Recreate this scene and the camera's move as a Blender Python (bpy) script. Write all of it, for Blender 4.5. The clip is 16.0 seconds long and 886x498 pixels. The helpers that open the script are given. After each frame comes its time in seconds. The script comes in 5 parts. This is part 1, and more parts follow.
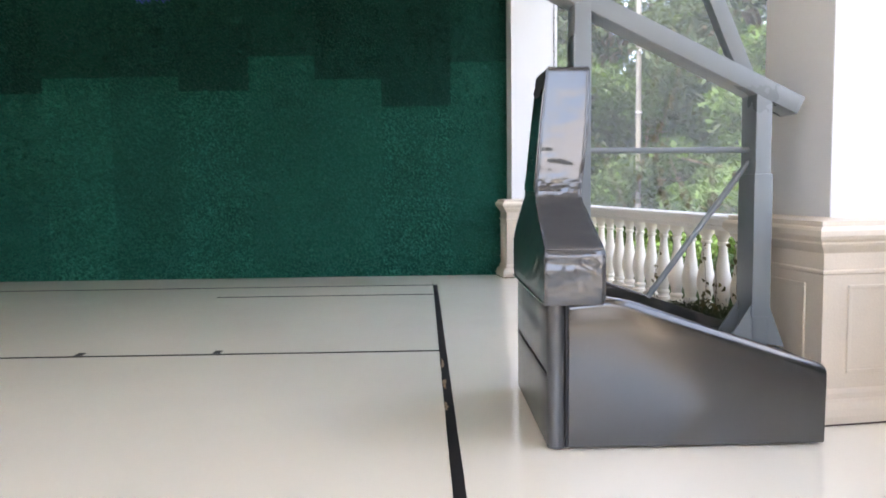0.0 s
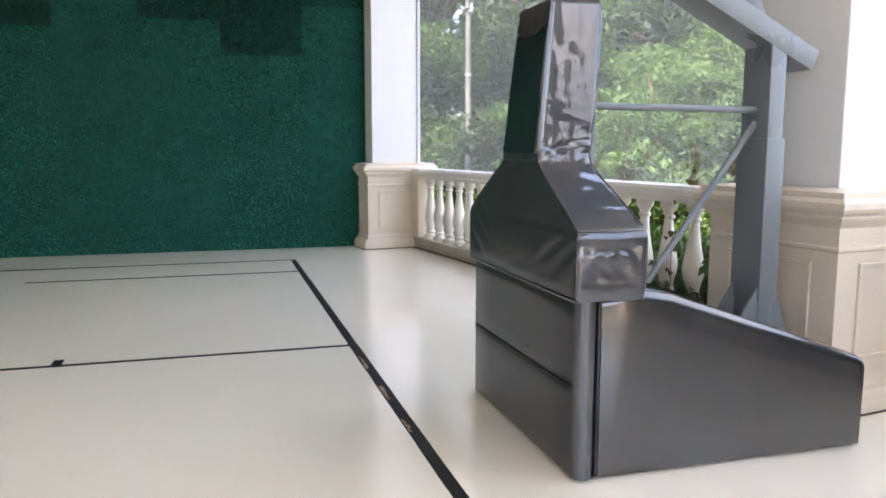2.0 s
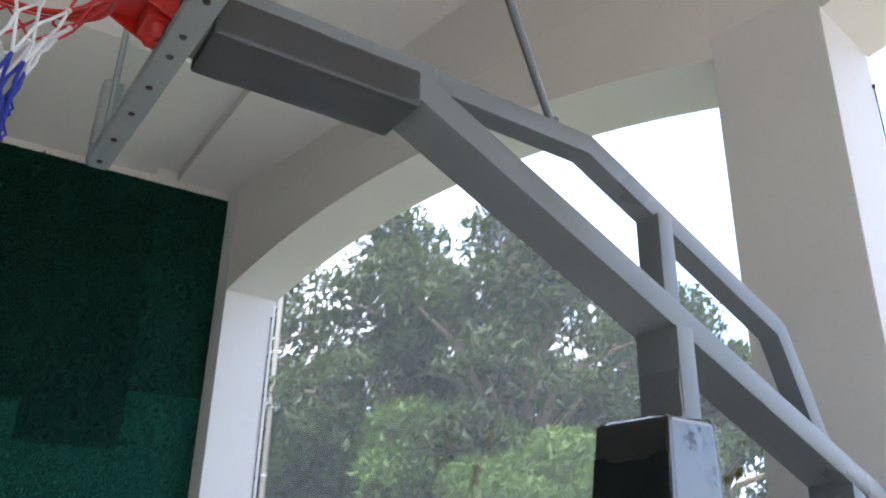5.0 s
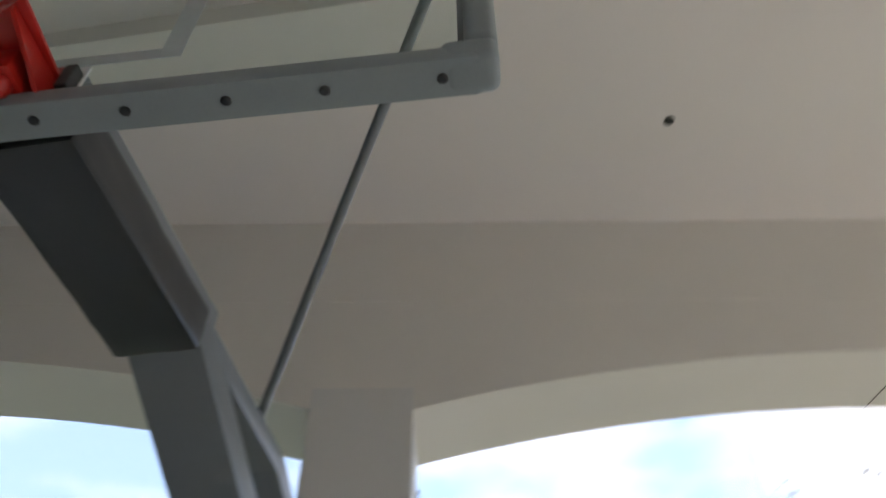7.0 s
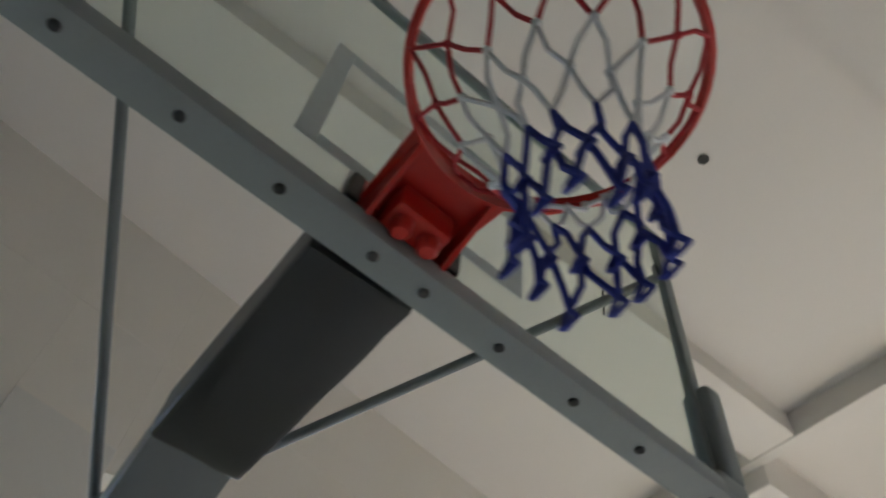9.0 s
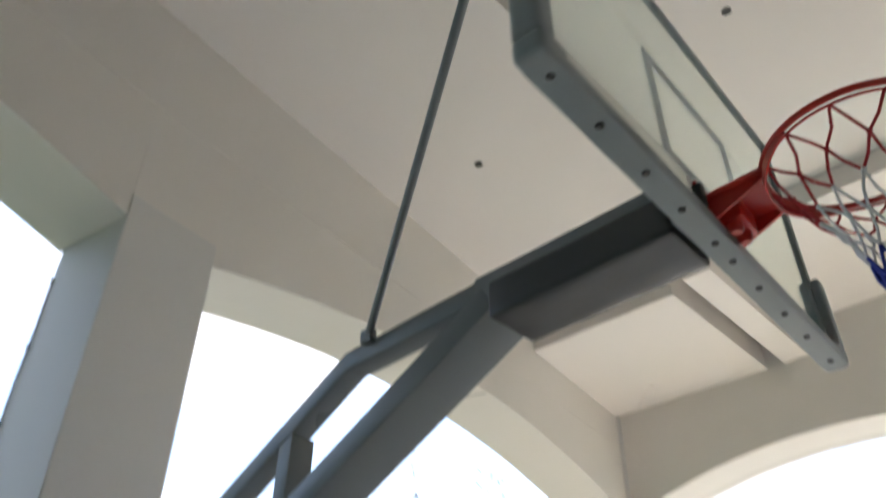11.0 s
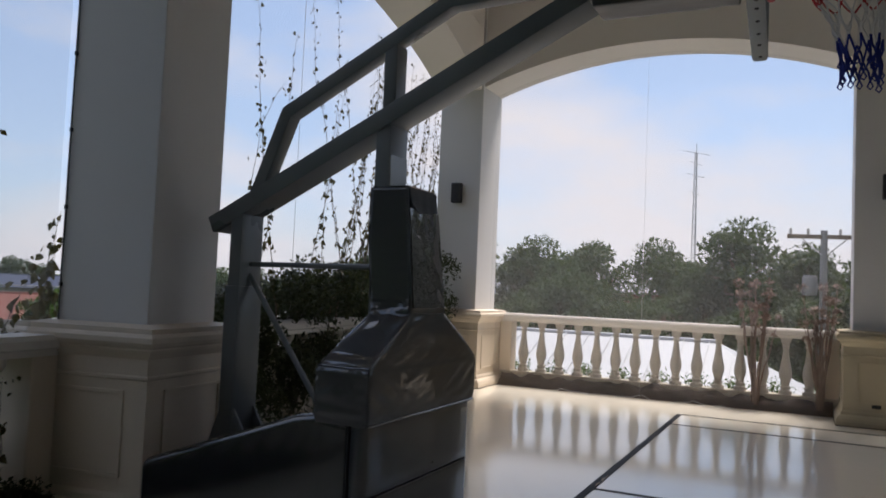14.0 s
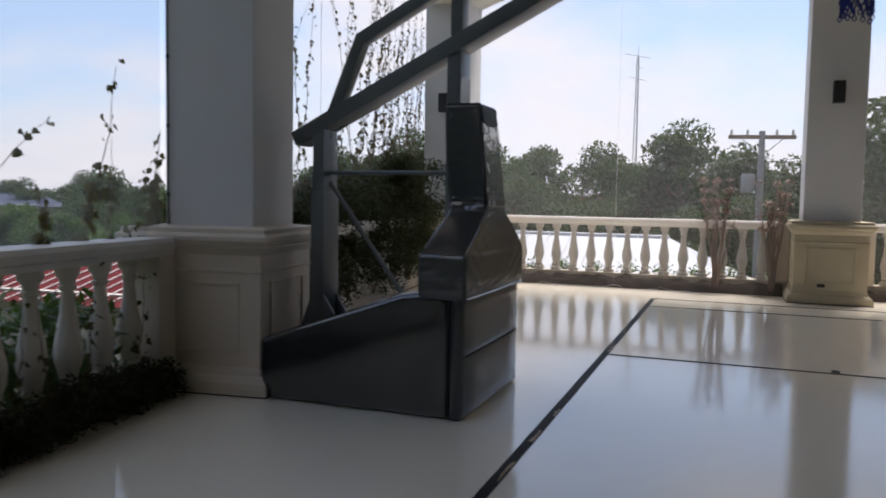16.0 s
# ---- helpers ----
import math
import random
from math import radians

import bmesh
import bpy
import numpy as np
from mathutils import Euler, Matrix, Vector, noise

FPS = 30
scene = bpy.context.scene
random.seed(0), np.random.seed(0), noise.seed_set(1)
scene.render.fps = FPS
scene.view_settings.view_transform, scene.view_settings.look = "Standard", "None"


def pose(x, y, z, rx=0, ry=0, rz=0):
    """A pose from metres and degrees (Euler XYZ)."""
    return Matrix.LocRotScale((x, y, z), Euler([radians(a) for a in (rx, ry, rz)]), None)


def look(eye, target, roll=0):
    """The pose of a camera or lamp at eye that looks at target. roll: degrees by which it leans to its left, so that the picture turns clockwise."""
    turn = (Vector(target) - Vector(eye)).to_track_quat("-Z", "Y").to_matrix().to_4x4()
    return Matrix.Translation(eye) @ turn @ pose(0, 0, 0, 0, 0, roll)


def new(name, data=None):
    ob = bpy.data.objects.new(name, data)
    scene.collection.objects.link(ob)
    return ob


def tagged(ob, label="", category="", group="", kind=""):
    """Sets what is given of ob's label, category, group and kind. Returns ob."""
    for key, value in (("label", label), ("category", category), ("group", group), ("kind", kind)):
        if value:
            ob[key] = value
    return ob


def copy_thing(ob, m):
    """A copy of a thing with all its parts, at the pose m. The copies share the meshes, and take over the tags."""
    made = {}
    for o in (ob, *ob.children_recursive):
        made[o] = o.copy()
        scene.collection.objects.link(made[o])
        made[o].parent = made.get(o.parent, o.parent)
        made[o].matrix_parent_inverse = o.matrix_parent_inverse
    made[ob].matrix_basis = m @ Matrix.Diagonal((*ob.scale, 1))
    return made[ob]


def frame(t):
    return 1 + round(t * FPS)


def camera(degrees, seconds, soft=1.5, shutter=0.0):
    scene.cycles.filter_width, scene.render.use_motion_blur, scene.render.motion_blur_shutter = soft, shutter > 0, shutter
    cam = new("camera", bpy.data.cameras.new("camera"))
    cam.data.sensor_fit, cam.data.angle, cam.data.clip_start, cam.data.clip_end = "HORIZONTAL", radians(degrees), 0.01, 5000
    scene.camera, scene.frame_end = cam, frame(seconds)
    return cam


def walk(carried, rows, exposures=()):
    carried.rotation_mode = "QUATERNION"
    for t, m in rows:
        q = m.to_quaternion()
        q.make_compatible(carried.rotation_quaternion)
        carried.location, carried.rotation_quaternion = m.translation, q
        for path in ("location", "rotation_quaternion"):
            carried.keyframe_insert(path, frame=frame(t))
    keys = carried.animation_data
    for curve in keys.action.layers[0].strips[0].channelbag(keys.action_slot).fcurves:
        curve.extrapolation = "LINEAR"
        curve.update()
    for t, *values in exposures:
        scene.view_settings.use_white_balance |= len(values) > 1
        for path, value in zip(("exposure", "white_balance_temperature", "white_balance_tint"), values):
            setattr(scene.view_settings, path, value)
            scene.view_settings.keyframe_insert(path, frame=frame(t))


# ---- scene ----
cam = camera(59.7, 16.0, 1.7, 0.5)
PATH = [
    (0, (-0.614, -4.46, 1.356), (-0.566, -2.467, 1.192), -0.7),
    (0.5, (-0.765, -4.135, 1.337), (-0.629, -2.15, 1.136), -0.3),
    (1, (-0.915, -3.817, 1.361), (-0.688, -1.84, 1.162), 0.8),
    (1.5, (-1.172, -3.578, 1.354), (-0.7, -1.647, 1.135), -0.1),
    (2, (-1.35, -3.338, 1.351), (-0.789, -1.436, 1.09), 0.1),
    (2.5, (-1.506, -3.091, 1.365), (-0.766, -1.244, 1.167), 1.6),
    (3, (-1.734, -2.865, 1.403), (-0.83, -1.086, 1.274), 0.0),
    (3.5, (-1.7, -2.631, 1.433), (-0.787, -0.858, 1.594), 0.7),
    (4, (-1.872, -2.452, 1.516), (-0.913, -0.76, 1.985), 0.8),
    (4.2, (-1.898, -2.363, 1.523), (-0.932, -0.695, 2.058), 1.5),
    (6.3, (-2.401, -1.255, 1.535), (-1.021, -0.376, 2.686), -1.9),
    (6.5, (-2.428, -1.164, 1.556), (-0.984, -0.489, 2.764), -1.5),
    (7, (-2.398, -0.966, 1.599), (-1.034, -0.757, 3.047), -0.0),
    (7.5, (-2.314, -0.738, 1.655), (-1.099, -0.899, 3.236), 5.8),
    (8, (-2.301, -0.352, 1.741), (-1.365, -0.734, 3.467), 11.3),
    (8.2, (-2.322, -0.188, 1.753), (-1.419, -0.575, 3.495), 16.6),
    (8.5, (-2.379, 0.03, 1.763), (-1.597, -0.337, 3.567), 18.8),
    (8.7, (-2.421, 0.173, 1.769), (-1.553, -0.273, 3.514), 13.8),
    (10.8, (-2.393, 1.705, 1.601), (-1.256, 0.685, 2.893), 2.2),
    (11, (-2.319, 1.859, 1.556), (-1.21, 0.686, 2.737), 0.4),
    (11.5, (-2.212, 2.204, 1.509), (-1.11, 0.82, 2.442), -1.1),
    (12, (-2.174, 2.527, 1.463), (-1.078, 1.003, 2.153), -1.0),
    (12.5, (-2.05, 2.862, 1.462), (-0.990, 1.246, 1.976), -1.0),
    (13, (-1.945, 3.157, 1.486), (-0.906, 1.488, 1.852), -0.2),
    (13.5, (-2.028, 3.557, 1.462), (-1.051, 1.82, 1.632), 2.0),
    (14, (-1.935, 3.89, 1.437), (-1.073, 2.089, 1.54), 2.5),
    (14.5, (-1.859, 4.189, 1.423), (-1.01, 2.379, 1.453), 1.6),
    (15, (-1.825, 4.514, 1.412), (-1.02, 2.684, 1.356), 2.4),
    (15.5, (-1.712, 4.815, 1.359), (-1.041, 2.936, 1.232), 1.8),
    (16, (-1.52, 5.027, 1.371), (-0.815, 3.16, 1.239), 1.0),
]

EXPOSURES = [(0.0, 3.22, 7400, 18), (3.0, 3.12, 7400, 19), (4.2, 2.78, 6850, 16), (6.3, 2.05, 6650, 14), (7.0, 1.6, 6950, 13), (7.5, 1.38, 6900, 12), (8.7, 1.55, 6950, 11), (10.8, 2.15, 6950, 11), (11.5, 1.75, 6950, 12), (12.0, 0.85, 7050, 14), (12.5, 0.65, 7100, 16), (13.0, 0.5, 7100, 16), (14.5, 0.5, 7000, 16), (16.0, 0.73, 6900, 16)]
walk(cam, [(t, look(eye, target, roll)) for t, eye, target, roll in PATH], EXPOSURES)

# ---- sky, sun ----
SUN_EL, SUN_AZ = radians(71), radians(203)
world = bpy.data.worlds.new("world")
scene.world = world
world.use_nodes = True
wn, wl = world.node_tree.nodes, world.node_tree.links
wn.clear()
w_out = wn.new("ShaderNodeOutputWorld")
w_bg = wn.new("ShaderNodeBackground")
w_sky = wn.new("ShaderNodeTexSky")
w_sky.sky_type, w_sky.sun_disc, w_sky.sun_elevation, w_sky.sun_rotation = "NISHITA", False, SUN_EL, SUN_AZ
w_sky.dust_density, w_sky.ozone_density = 1.5, 1.0
w_co, w_map, w_noise, w_ramp = wn.new("ShaderNodeTexCoord"), wn.new("ShaderNodeMapping"), wn.new("ShaderNodeTexNoise"), wn.new("ShaderNodeValToRGB")
w_map.inputs["Scale"].default_value = (1.0, 1.0, 2.6)
w_map.inputs["Location"].default_value = (0.55, 0.35, 0.2)
w_noise.inputs["Scale"].default_value, w_noise.inputs["Detail"].default_value, w_noise.inputs["Roughness"].default_value = 1.9, 7.0, 0.55
w_ramp.color_ramp.elements[0].position, w_ramp.color_ramp.elements[1].position = 0.44, 0.62
w_mix = wn.new("ShaderNodeMixRGB")
w_mix.inputs["Color2"].default_value = (4.3, 4.5, 5.0, 1)
wl.new(w_co.outputs["Generated"], w_map.inputs["Vector"])
wl.new(w_map.outputs["Vector"], w_noise.inputs["Vector"])
wl.new(w_noise.outputs["Fac"], w_ramp.inputs["Fac"])
wl.new(w_ramp.outputs["Color"], w_mix.inputs["Fac"])
w_pale = wn.new("ShaderNodeMixRGB")
w_pale.inputs["Fac"].default_value = 0.5
w_pale.inputs["Color2"].default_value = (2.3, 3.5, 5.6, 1)
wl.new(w_sky.outputs["Color"], w_pale.inputs["Color1"])
wl.new(w_pale.outputs["Color"], w_mix.inputs["Color1"])
wl.new(w_mix.outputs["Color"], w_bg.inputs["Color"])
wl.new(w_bg.outputs["Background"], w_out.inputs["Surface"])
w_bg.inputs["Strength"].default_value = 0.13

sun = new("sun", bpy.data.lights.new("sun", "SUN"))
sun.data.energy, sun.data.angle, sun.data.color = 4.0, radians(20), (1.0, 0.985, 0.965)
sun.matrix_world = look((math.sin(SUN_AZ) * math.cos(SUN_EL) * 50, math.cos(SUN_AZ) * math.cos(SUN_EL) * 50, math.sin(SUN_EL) * 50), (0, 0, 0))

# ---- materials ----


def material(name, colour, rough=0.6, metal=0.0, grain=(40.0, 0.06), stain=(1.2, 0.08), bump=0.15, bump_scale=60.0, coat=0.0, vary=0.0, rough_vary=0.08, islands=False):
    """A painted or moulded surface: base colour with fine grain, broad stains, relief and uneven gloss."""
    m = bpy.data.materials.new(name)
    m.use_nodes = True
    n, l = m.node_tree.nodes, m.node_tree.links
    b = n["Principled BSDF"]
    b.inputs["Roughness"].default_value, b.inputs["Metallic"].default_value = rough, metal
    b.inputs["Coat Weight"].default_value = coat
    b.inputs["Coat Roughness"].default_value = 0.08
    co = n.new("ShaderNodeTexCoord")
    fine, broad = n.new("ShaderNodeTexNoise"), n.new("ShaderNodeTexNoise")
    fine.inputs["Scale"].default_value, fine.inputs["Detail"].default_value = grain[0], 4
    broad.inputs["Scale"].default_value, broad.inputs["Detail"].default_value = stain[0], 5
    l.new(co.outputs["Object"], fine.inputs["Vector"])
    l.new(co.outputs["Object"], broad.inputs["Vector"])
    value = n.new("ShaderNodeMath")
    value.operation = "MULTIPLY_ADD"
    value.inputs[1].default_value, value.inputs[2].default_value = 2 * grain[1], 1 - grain[1]
    l.new(fine.outputs["Fac"], value.inputs[0])
    value2 = n.new("ShaderNodeMath")
    value2.operation = "MULTIPLY_ADD"
    value2.inputs[1].default_value, value2.inputs[2].default_value = 2 * stain[1], -stain[1]
    l.new(broad.outputs["Fac"], value2.inputs[0])
    total = n.new("ShaderNodeMath")
    l.new(value.outputs[0], total.inputs[0])
    l.new(value2.outputs[0], total.inputs[1])
    hsv = n.new("ShaderNodeHueSaturation")
    hsv.inputs["Color"].default_value = (*colour, 1)
    last = total
    if vary:
        info = n.new("ShaderNodeObjectInfo") if not islands else n.new("ShaderNodeNewGeometry")
        shift = n.new("ShaderNodeMath")
        shift.operation = "MULTIPLY_ADD"
        shift.inputs[1].default_value, shift.inputs[2].default_value = 2 * vary, 1 - vary
        l.new(info.outputs["Random Per Island" if islands else "Random"], shift.inputs[0])
        last = n.new("ShaderNodeMath")
        last.operation = "MULTIPLY"
        l.new(total.outputs[0], last.inputs[0])
        l.new(shift.outputs[0], last.inputs[1])
    l.new(last.outputs[0], hsv.inputs["Value"])
    l.new(hsv.outputs["Color"], b.inputs["Base Color"])
    gloss = n.new("ShaderNodeMath")
    gloss.operation = "MULTIPLY_ADD"
    gloss.inputs[1].default_value, gloss.inputs[2].default_value = 2 * rough_vary, rough - rough_vary
    l.new(broad.outputs["Fac"], gloss.inputs[0])
    l.new(gloss.outputs[0], b.inputs["Roughness"])
    if bump:
        relief, tex = n.new("ShaderNodeBump"), n.new("ShaderNodeTexNoise")
        tex.inputs["Scale"].default_value, tex.inputs["Detail"].default_value = bump_scale, 3
        relief.inputs["Strength"].default_value, relief.inputs["Distance"].default_value = bump, 0.01
        l.new(co.outputs["Object"], tex.inputs["Vector"])
        l.new(tex.outputs["Fac"], relief.inputs["Height"])
        l.new(relief.outputs["Normal"], b.inputs["Normal"])
    return m


M_FLOOR = material("floor_coating", (0.90, 0.838, 0.71), 0.12, grain=(90, 0.02), stain=(0.7, 0.07), bump=0.05, bump_scale=4.5, coat=0.6, rough_vary=0.05)
M_FLOOR.node_tree.nodes["Principled BSDF"].inputs["Specular IOR Level"].default_value = 0.25
M_WALL = material("cream_plaster", (0.78, 0.745, 0.705), 0.75, grain=(60, 0.02), stain=(0.9, 0.05), bump=0.08, bump_scale=120)
M_PLAIN = material("plain_render", (0.42, 0.40, 0.37), 0.85, grain=(50, 0.05), stain=(0.8, 0.1), bump=0.1, bump_scale=60)
M_SHAFT = material("white_paint", (0.70, 0.69, 0.675), 0.65, grain=(60, 0.02), stain=(1.1, 0.04), bump=0.08, bump_scale=110)
M_CEIL = material("ceiling_paint", (0.79, 0.75, 0.72), 0.8, grain=(50, 0.015), stain=(0.6, 0.04), bump=0.05, bump_scale=90)
M_STONE = material("pale_cast_stone", (0.70, 0.60, 0.48), 0.6, grain=(80, 0.05), stain=(2.0, 0.10), bump=0.15, bump_scale=90)
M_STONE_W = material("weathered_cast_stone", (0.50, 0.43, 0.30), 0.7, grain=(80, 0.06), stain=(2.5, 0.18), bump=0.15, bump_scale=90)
# stained plinth; shade on its inner face is mixed into the base colour
M_PLINTH = material("dirty_shaded_plinth", (0.40, 0.355, 0.29), 0.8, grain=(40, 0.12), stain=(3.0, 0.3), bump=0.2, bump_scale=60)
M_BALUSTER = material("baluster_stone", (0.72, 0.66, 0.57), 0.6, grain=(70, 0.05), stain=(5.0, 0.12), bump=0.15, bump_scale=80, vary=0.06)
# darker, more mottled version of the baluster stone for the front runs
M_BALUSTER_FRONT = material("darker_baluster_stone", (0.47, 0.435, 0.38), 0.65, grain=(70, 0.06), stain=(5.0, 0.18), bump=0.15, bump_scale=80, vary=0.08)
M_RAIL = material("rail_stone", (0.74, 0.70, 0.64), 0.55, grain=(70, 0.05), stain=(2.5, 0.12), bump=0.12, bump_scale=80)
M_STEEL = material("grey_enamel", (0.180, 0.199, 0.207), 0.30, grain=(120, 0.03), stain=(2.5, 0.06), bump=0.03, bump_scale=150)
M_FRAME = material("frame_grey", (0.275, 0.31, 0.31), 0.5, grain=(120, 0.04), stain=(4, 0.08), bump=0.05, bump_scale=150)


def vinyl(name, colour, rough, scale, strength, fold, spread, coat_rough, gloss=1.0):
    """Glossy coated cloth over foam: soft dents, and sharp creases of a larger size."""
    m = material(name, colour, rough, grain=(200, 0.03), stain=(3, 0.08), bump=strength, bump_scale=scale, coat=gloss, rough_vary=0.06)
    m.node_tree.nodes["Principled BSDF"].inputs["Coat IOR"].default_value = 1.62
    m.node_tree.nodes["Principled BSDF"].inputs["Specular IOR Level"].default_value = 0.08
    m.node_tree.nodes["Principled BSDF"].inputs["Coat Roughness"].default_value = coat_rough
    n, l = m.node_tree.nodes, m.node_tree.links
    crease, relief, co = n.new("ShaderNodeTexNoise"), n.new("ShaderNodeBump"), n["Texture Coordinate"]
    crease.noise_type = "RIDGED_MULTIFRACTAL"
    crease.inputs["Scale"].default_value, crease.inputs["Detail"].default_value, crease.inputs["Distortion"].default_value = spread, 2.5, 0.6
    relief.inputs["Strength"].default_value, relief.inputs["Distance"].default_value = fold, 0.02
    l.new(co.outputs["Object"], crease.inputs["Vector"])
    l.new(crease.outputs["Fac"], relief.inputs["Height"])
    l.new(n["Bump"].outputs["Normal"], relief.inputs["Normal"])
    l.new(relief.outputs["Normal"], n["Principled BSDF"].inputs["Normal"])
    l.new(relief.outputs["Normal"], n["Principled BSDF"].inputs["Coat Normal"])
    return m


M_VINYL = vinyl("grey_vinyl", (0.048, 0.049, 0.053), 0.30, 20.0, 0.035, 0.022, 9.0, 0.04)
M_VINYL.node_tree.nodes["Principled BSDF"].inputs["Coat IOR"].default_value = 1.85
M_VINYL_FLAT = vinyl("taut_vinyl", (0.027, 0.028, 0.029), 0.30, 3.0, 0.07, 0.0, 3.0, 0.12)
M_VINYL_FLAT.node_tree.nodes["Principled BSDF"].inputs["Coat IOR"].default_value = 1.9
M_VINYL_SMOOTH = vinyl("smooth_vinyl", (0.040, 0.042, 0.043), 0.30, 3.0, 0.012, 0.0, 3.0, 0.02, 0.6)
M_VINYL_SMOOTH.node_tree.nodes["Principled BSDF"].inputs["Coat IOR"].default_value = 1.55
M_FILM = vinyl("glossy_film", (0.022, 0.025, 0.026), 0.30, 5.0, 0.03, 0.0, 3.0, 0.02)
M_FILM.node_tree.nodes["Principled BSDF"].inputs["Coat IOR"].default_value = 2.0
M_VINYL_DULL = material("dull_vinyl", (0.032, 0.034, 0.034), 0.42, grain=(120, 0.05), stain=(3, 0.12), bump=0.08, bump_scale=20, coat=0.2)
M_BLACK = material("black_edge", (0.02, 0.02, 0.022), 0.5)
M_TAPE = material("black_line", (0.016, 0.016, 0.017), 0.6, grain=(60, 0.3), stain=(4, 0.3), bump=0.05)
M_TAPE.node_tree.nodes["Principled BSDF"].inputs["Specular IOR Level"].default_value = 0.12
M_RED = material("red_enamel", (0.52, 0.022, 0.015), 0.32, grain=(90, 0.05), stain=(8, 0.12), bump=0.05)
M_NET_R = material("net_red", (0.5, 0.03, 0.04), 0.8)
M_NET_W = material("net_white", (0.75, 0.75, 0.76), 0.8)
M_NET_B = material("net_blue", (0.02, 0.035, 0.28), 0.8)
M_BOLT = material("dark_bolt", (0.06, 0.06, 0.06), 0.4, metal=0.7)
M_DARK = material("dark_plastic", (0.03, 0.03, 0.032), 0.5)
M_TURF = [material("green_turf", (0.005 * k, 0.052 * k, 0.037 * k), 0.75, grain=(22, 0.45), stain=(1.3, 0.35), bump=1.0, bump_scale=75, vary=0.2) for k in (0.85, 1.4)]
for m in M_TURF:
    m.node_tree.nodes["Principled BSDF"].inputs["Specular IOR Level"].default_value = 0.08
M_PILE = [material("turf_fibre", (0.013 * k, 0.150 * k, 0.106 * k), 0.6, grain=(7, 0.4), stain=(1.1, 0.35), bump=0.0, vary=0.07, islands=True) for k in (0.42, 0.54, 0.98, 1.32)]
for m in M_PILE:
    m.node_tree.nodes["Principled BSDF"].inputs["Specular IOR Level"].default_value = 0.2
M_BARK = material("bark", (0.16, 0.12, 0.08), 0.9, grain=(20, 0.25), stain=(3, 0.2), bump=0.5, bump_scale=30)
M_SOIL = material("soil", (0.065, 0.045, 0.036), 0.95, grain=(30, 0.3), stain=(4, 0.3), bump=0.6, bump_scale=30)
M_GROUND = material("far_ground", (0.07, 0.085, 0.045), 0.95, grain=(0.8, 0.25), stain=(0.05, 0.35), bump=0.3, bump_scale=2)
M_ROOF_W = material("white_roof", (0.37, 0.385, 0.405), 0.55, grain=(3, 0.05), stain=(0.6, 0.08), bump=0.05)
M_ROOF_R = material("red_roof", (0.075, 0.009, 0.010), 0.7, grain=(6, 0.15), stain=(0.7, 0.2), bump=0.2, bump_scale=10)
M_ROOF_R.node_tree.nodes["Principled BSDF"].inputs["Specular IOR Level"].default_value = 0.1
M_RIB = material("pale_rib", (0.42, 0.36, 0.35), 0.6)
M_ROOF_O = material("orange_roof", (0.11, 0.032, 0.022), 0.8, grain=(6, 0.2), stain=(0.7, 0.25), bump=0.2, bump_scale=10)
M_ROOF_B = material("slate_roof", (0.045, 0.055, 0.085), 0.85, grain=(6, 0.1), stain=(0.4, 0.15), bump=0.1)
M_ROOF_B.node_tree.nodes["Principled BSDF"].inputs["Specular IOR Level"].default_value = 0.1
M_HOUSE = material("house_wall", (0.36, 0.34, 0.31), 0.8, stain=(0.5, 0.1))
M_CONCRETE = material("pole_concrete", (0.42, 0.41, 0.39), 0.85, stain=(2, 0.1))
M_POLE = material("weathered_concrete", (0.22, 0.22, 0.215), 0.85, grain=(20, 0.1), stain=(1.5, 0.2))
M_GALV = material("galvanised", (0.5, 0.5, 0.5), 0.5, metal=0.3)
M_ROPE = material("white_rope", (0.7, 0.7, 0.68), 0.8)
M_LAMP = material("lamp_glass", (0.75, 0.72, 0.62), 0.3)


def leaf_material(name, colour, vary=0.35):
    m = material(name, colour, 0.5, grain=(2.2, 0.3), stain=(0.5, 0.35), bump=0.0, vary=vary, islands=True)
    b = m.node_tree.nodes["Principled BSDF"]
    b.inputs["Transmission Weight"].default_value = 0.0
    t, mix, out = m.node_tree.nodes.new("ShaderNodeBsdfTranslucent"), m.node_tree.nodes.new("ShaderNodeMixShader"), m.node_tree.nodes["Material Output"]
    t.inputs["Color"].default_value = (colour[0] * 1.6, colour[1] * 1.5, colour[2] * 0.7, 1)
    mix.inputs["Fac"].default_value = 0.35
    m.node_tree.links.new(b.outputs[0], mix.inputs[1])
    m.node_tree.links.new(t.outputs[0], mix.inputs[2])
    m.node_tree.links.new(mix.outputs[0], out.inputs["Surface"])
    return m


M_LEAF = leaf_material("leaf_fresh", (0.052, 0.092, 0.032), 0.45)
M_LEAF.node_tree.nodes["Principled BSDF"].inputs["Specular IOR Level"].default_value = 0.10
M_LEAF_D = leaf_material("leaf_deep", (0.030, 0.048, 0.026))
M_LEAF_F = leaf_material("leaf_far", (0.042, 0.066, 0.035))
M_LEAF_K = leaf_material("leaf_dusky", (0.052, 0.062, 0.036))
for m in (M_LEAF_D, M_LEAF_F):
    m.node_tree.nodes["Principled BSDF"].inputs["Specular IOR Level"].default_value = 0.12
M_LEAF_K.node_tree.nodes["Principled BSDF"].inputs["Specular IOR Level"].default_value = 0.15
M_LEAF_V = leaf_material("leaf_vine", (0.05, 0.095, 0.025))
M_LEAF_C = leaf_material("leaf_climber", (0.078, 0.066, 0.022))
M_TWIG = material("dry_twig", (0.22, 0.15, 0.12), 0.9, grain=(20, 0.2))

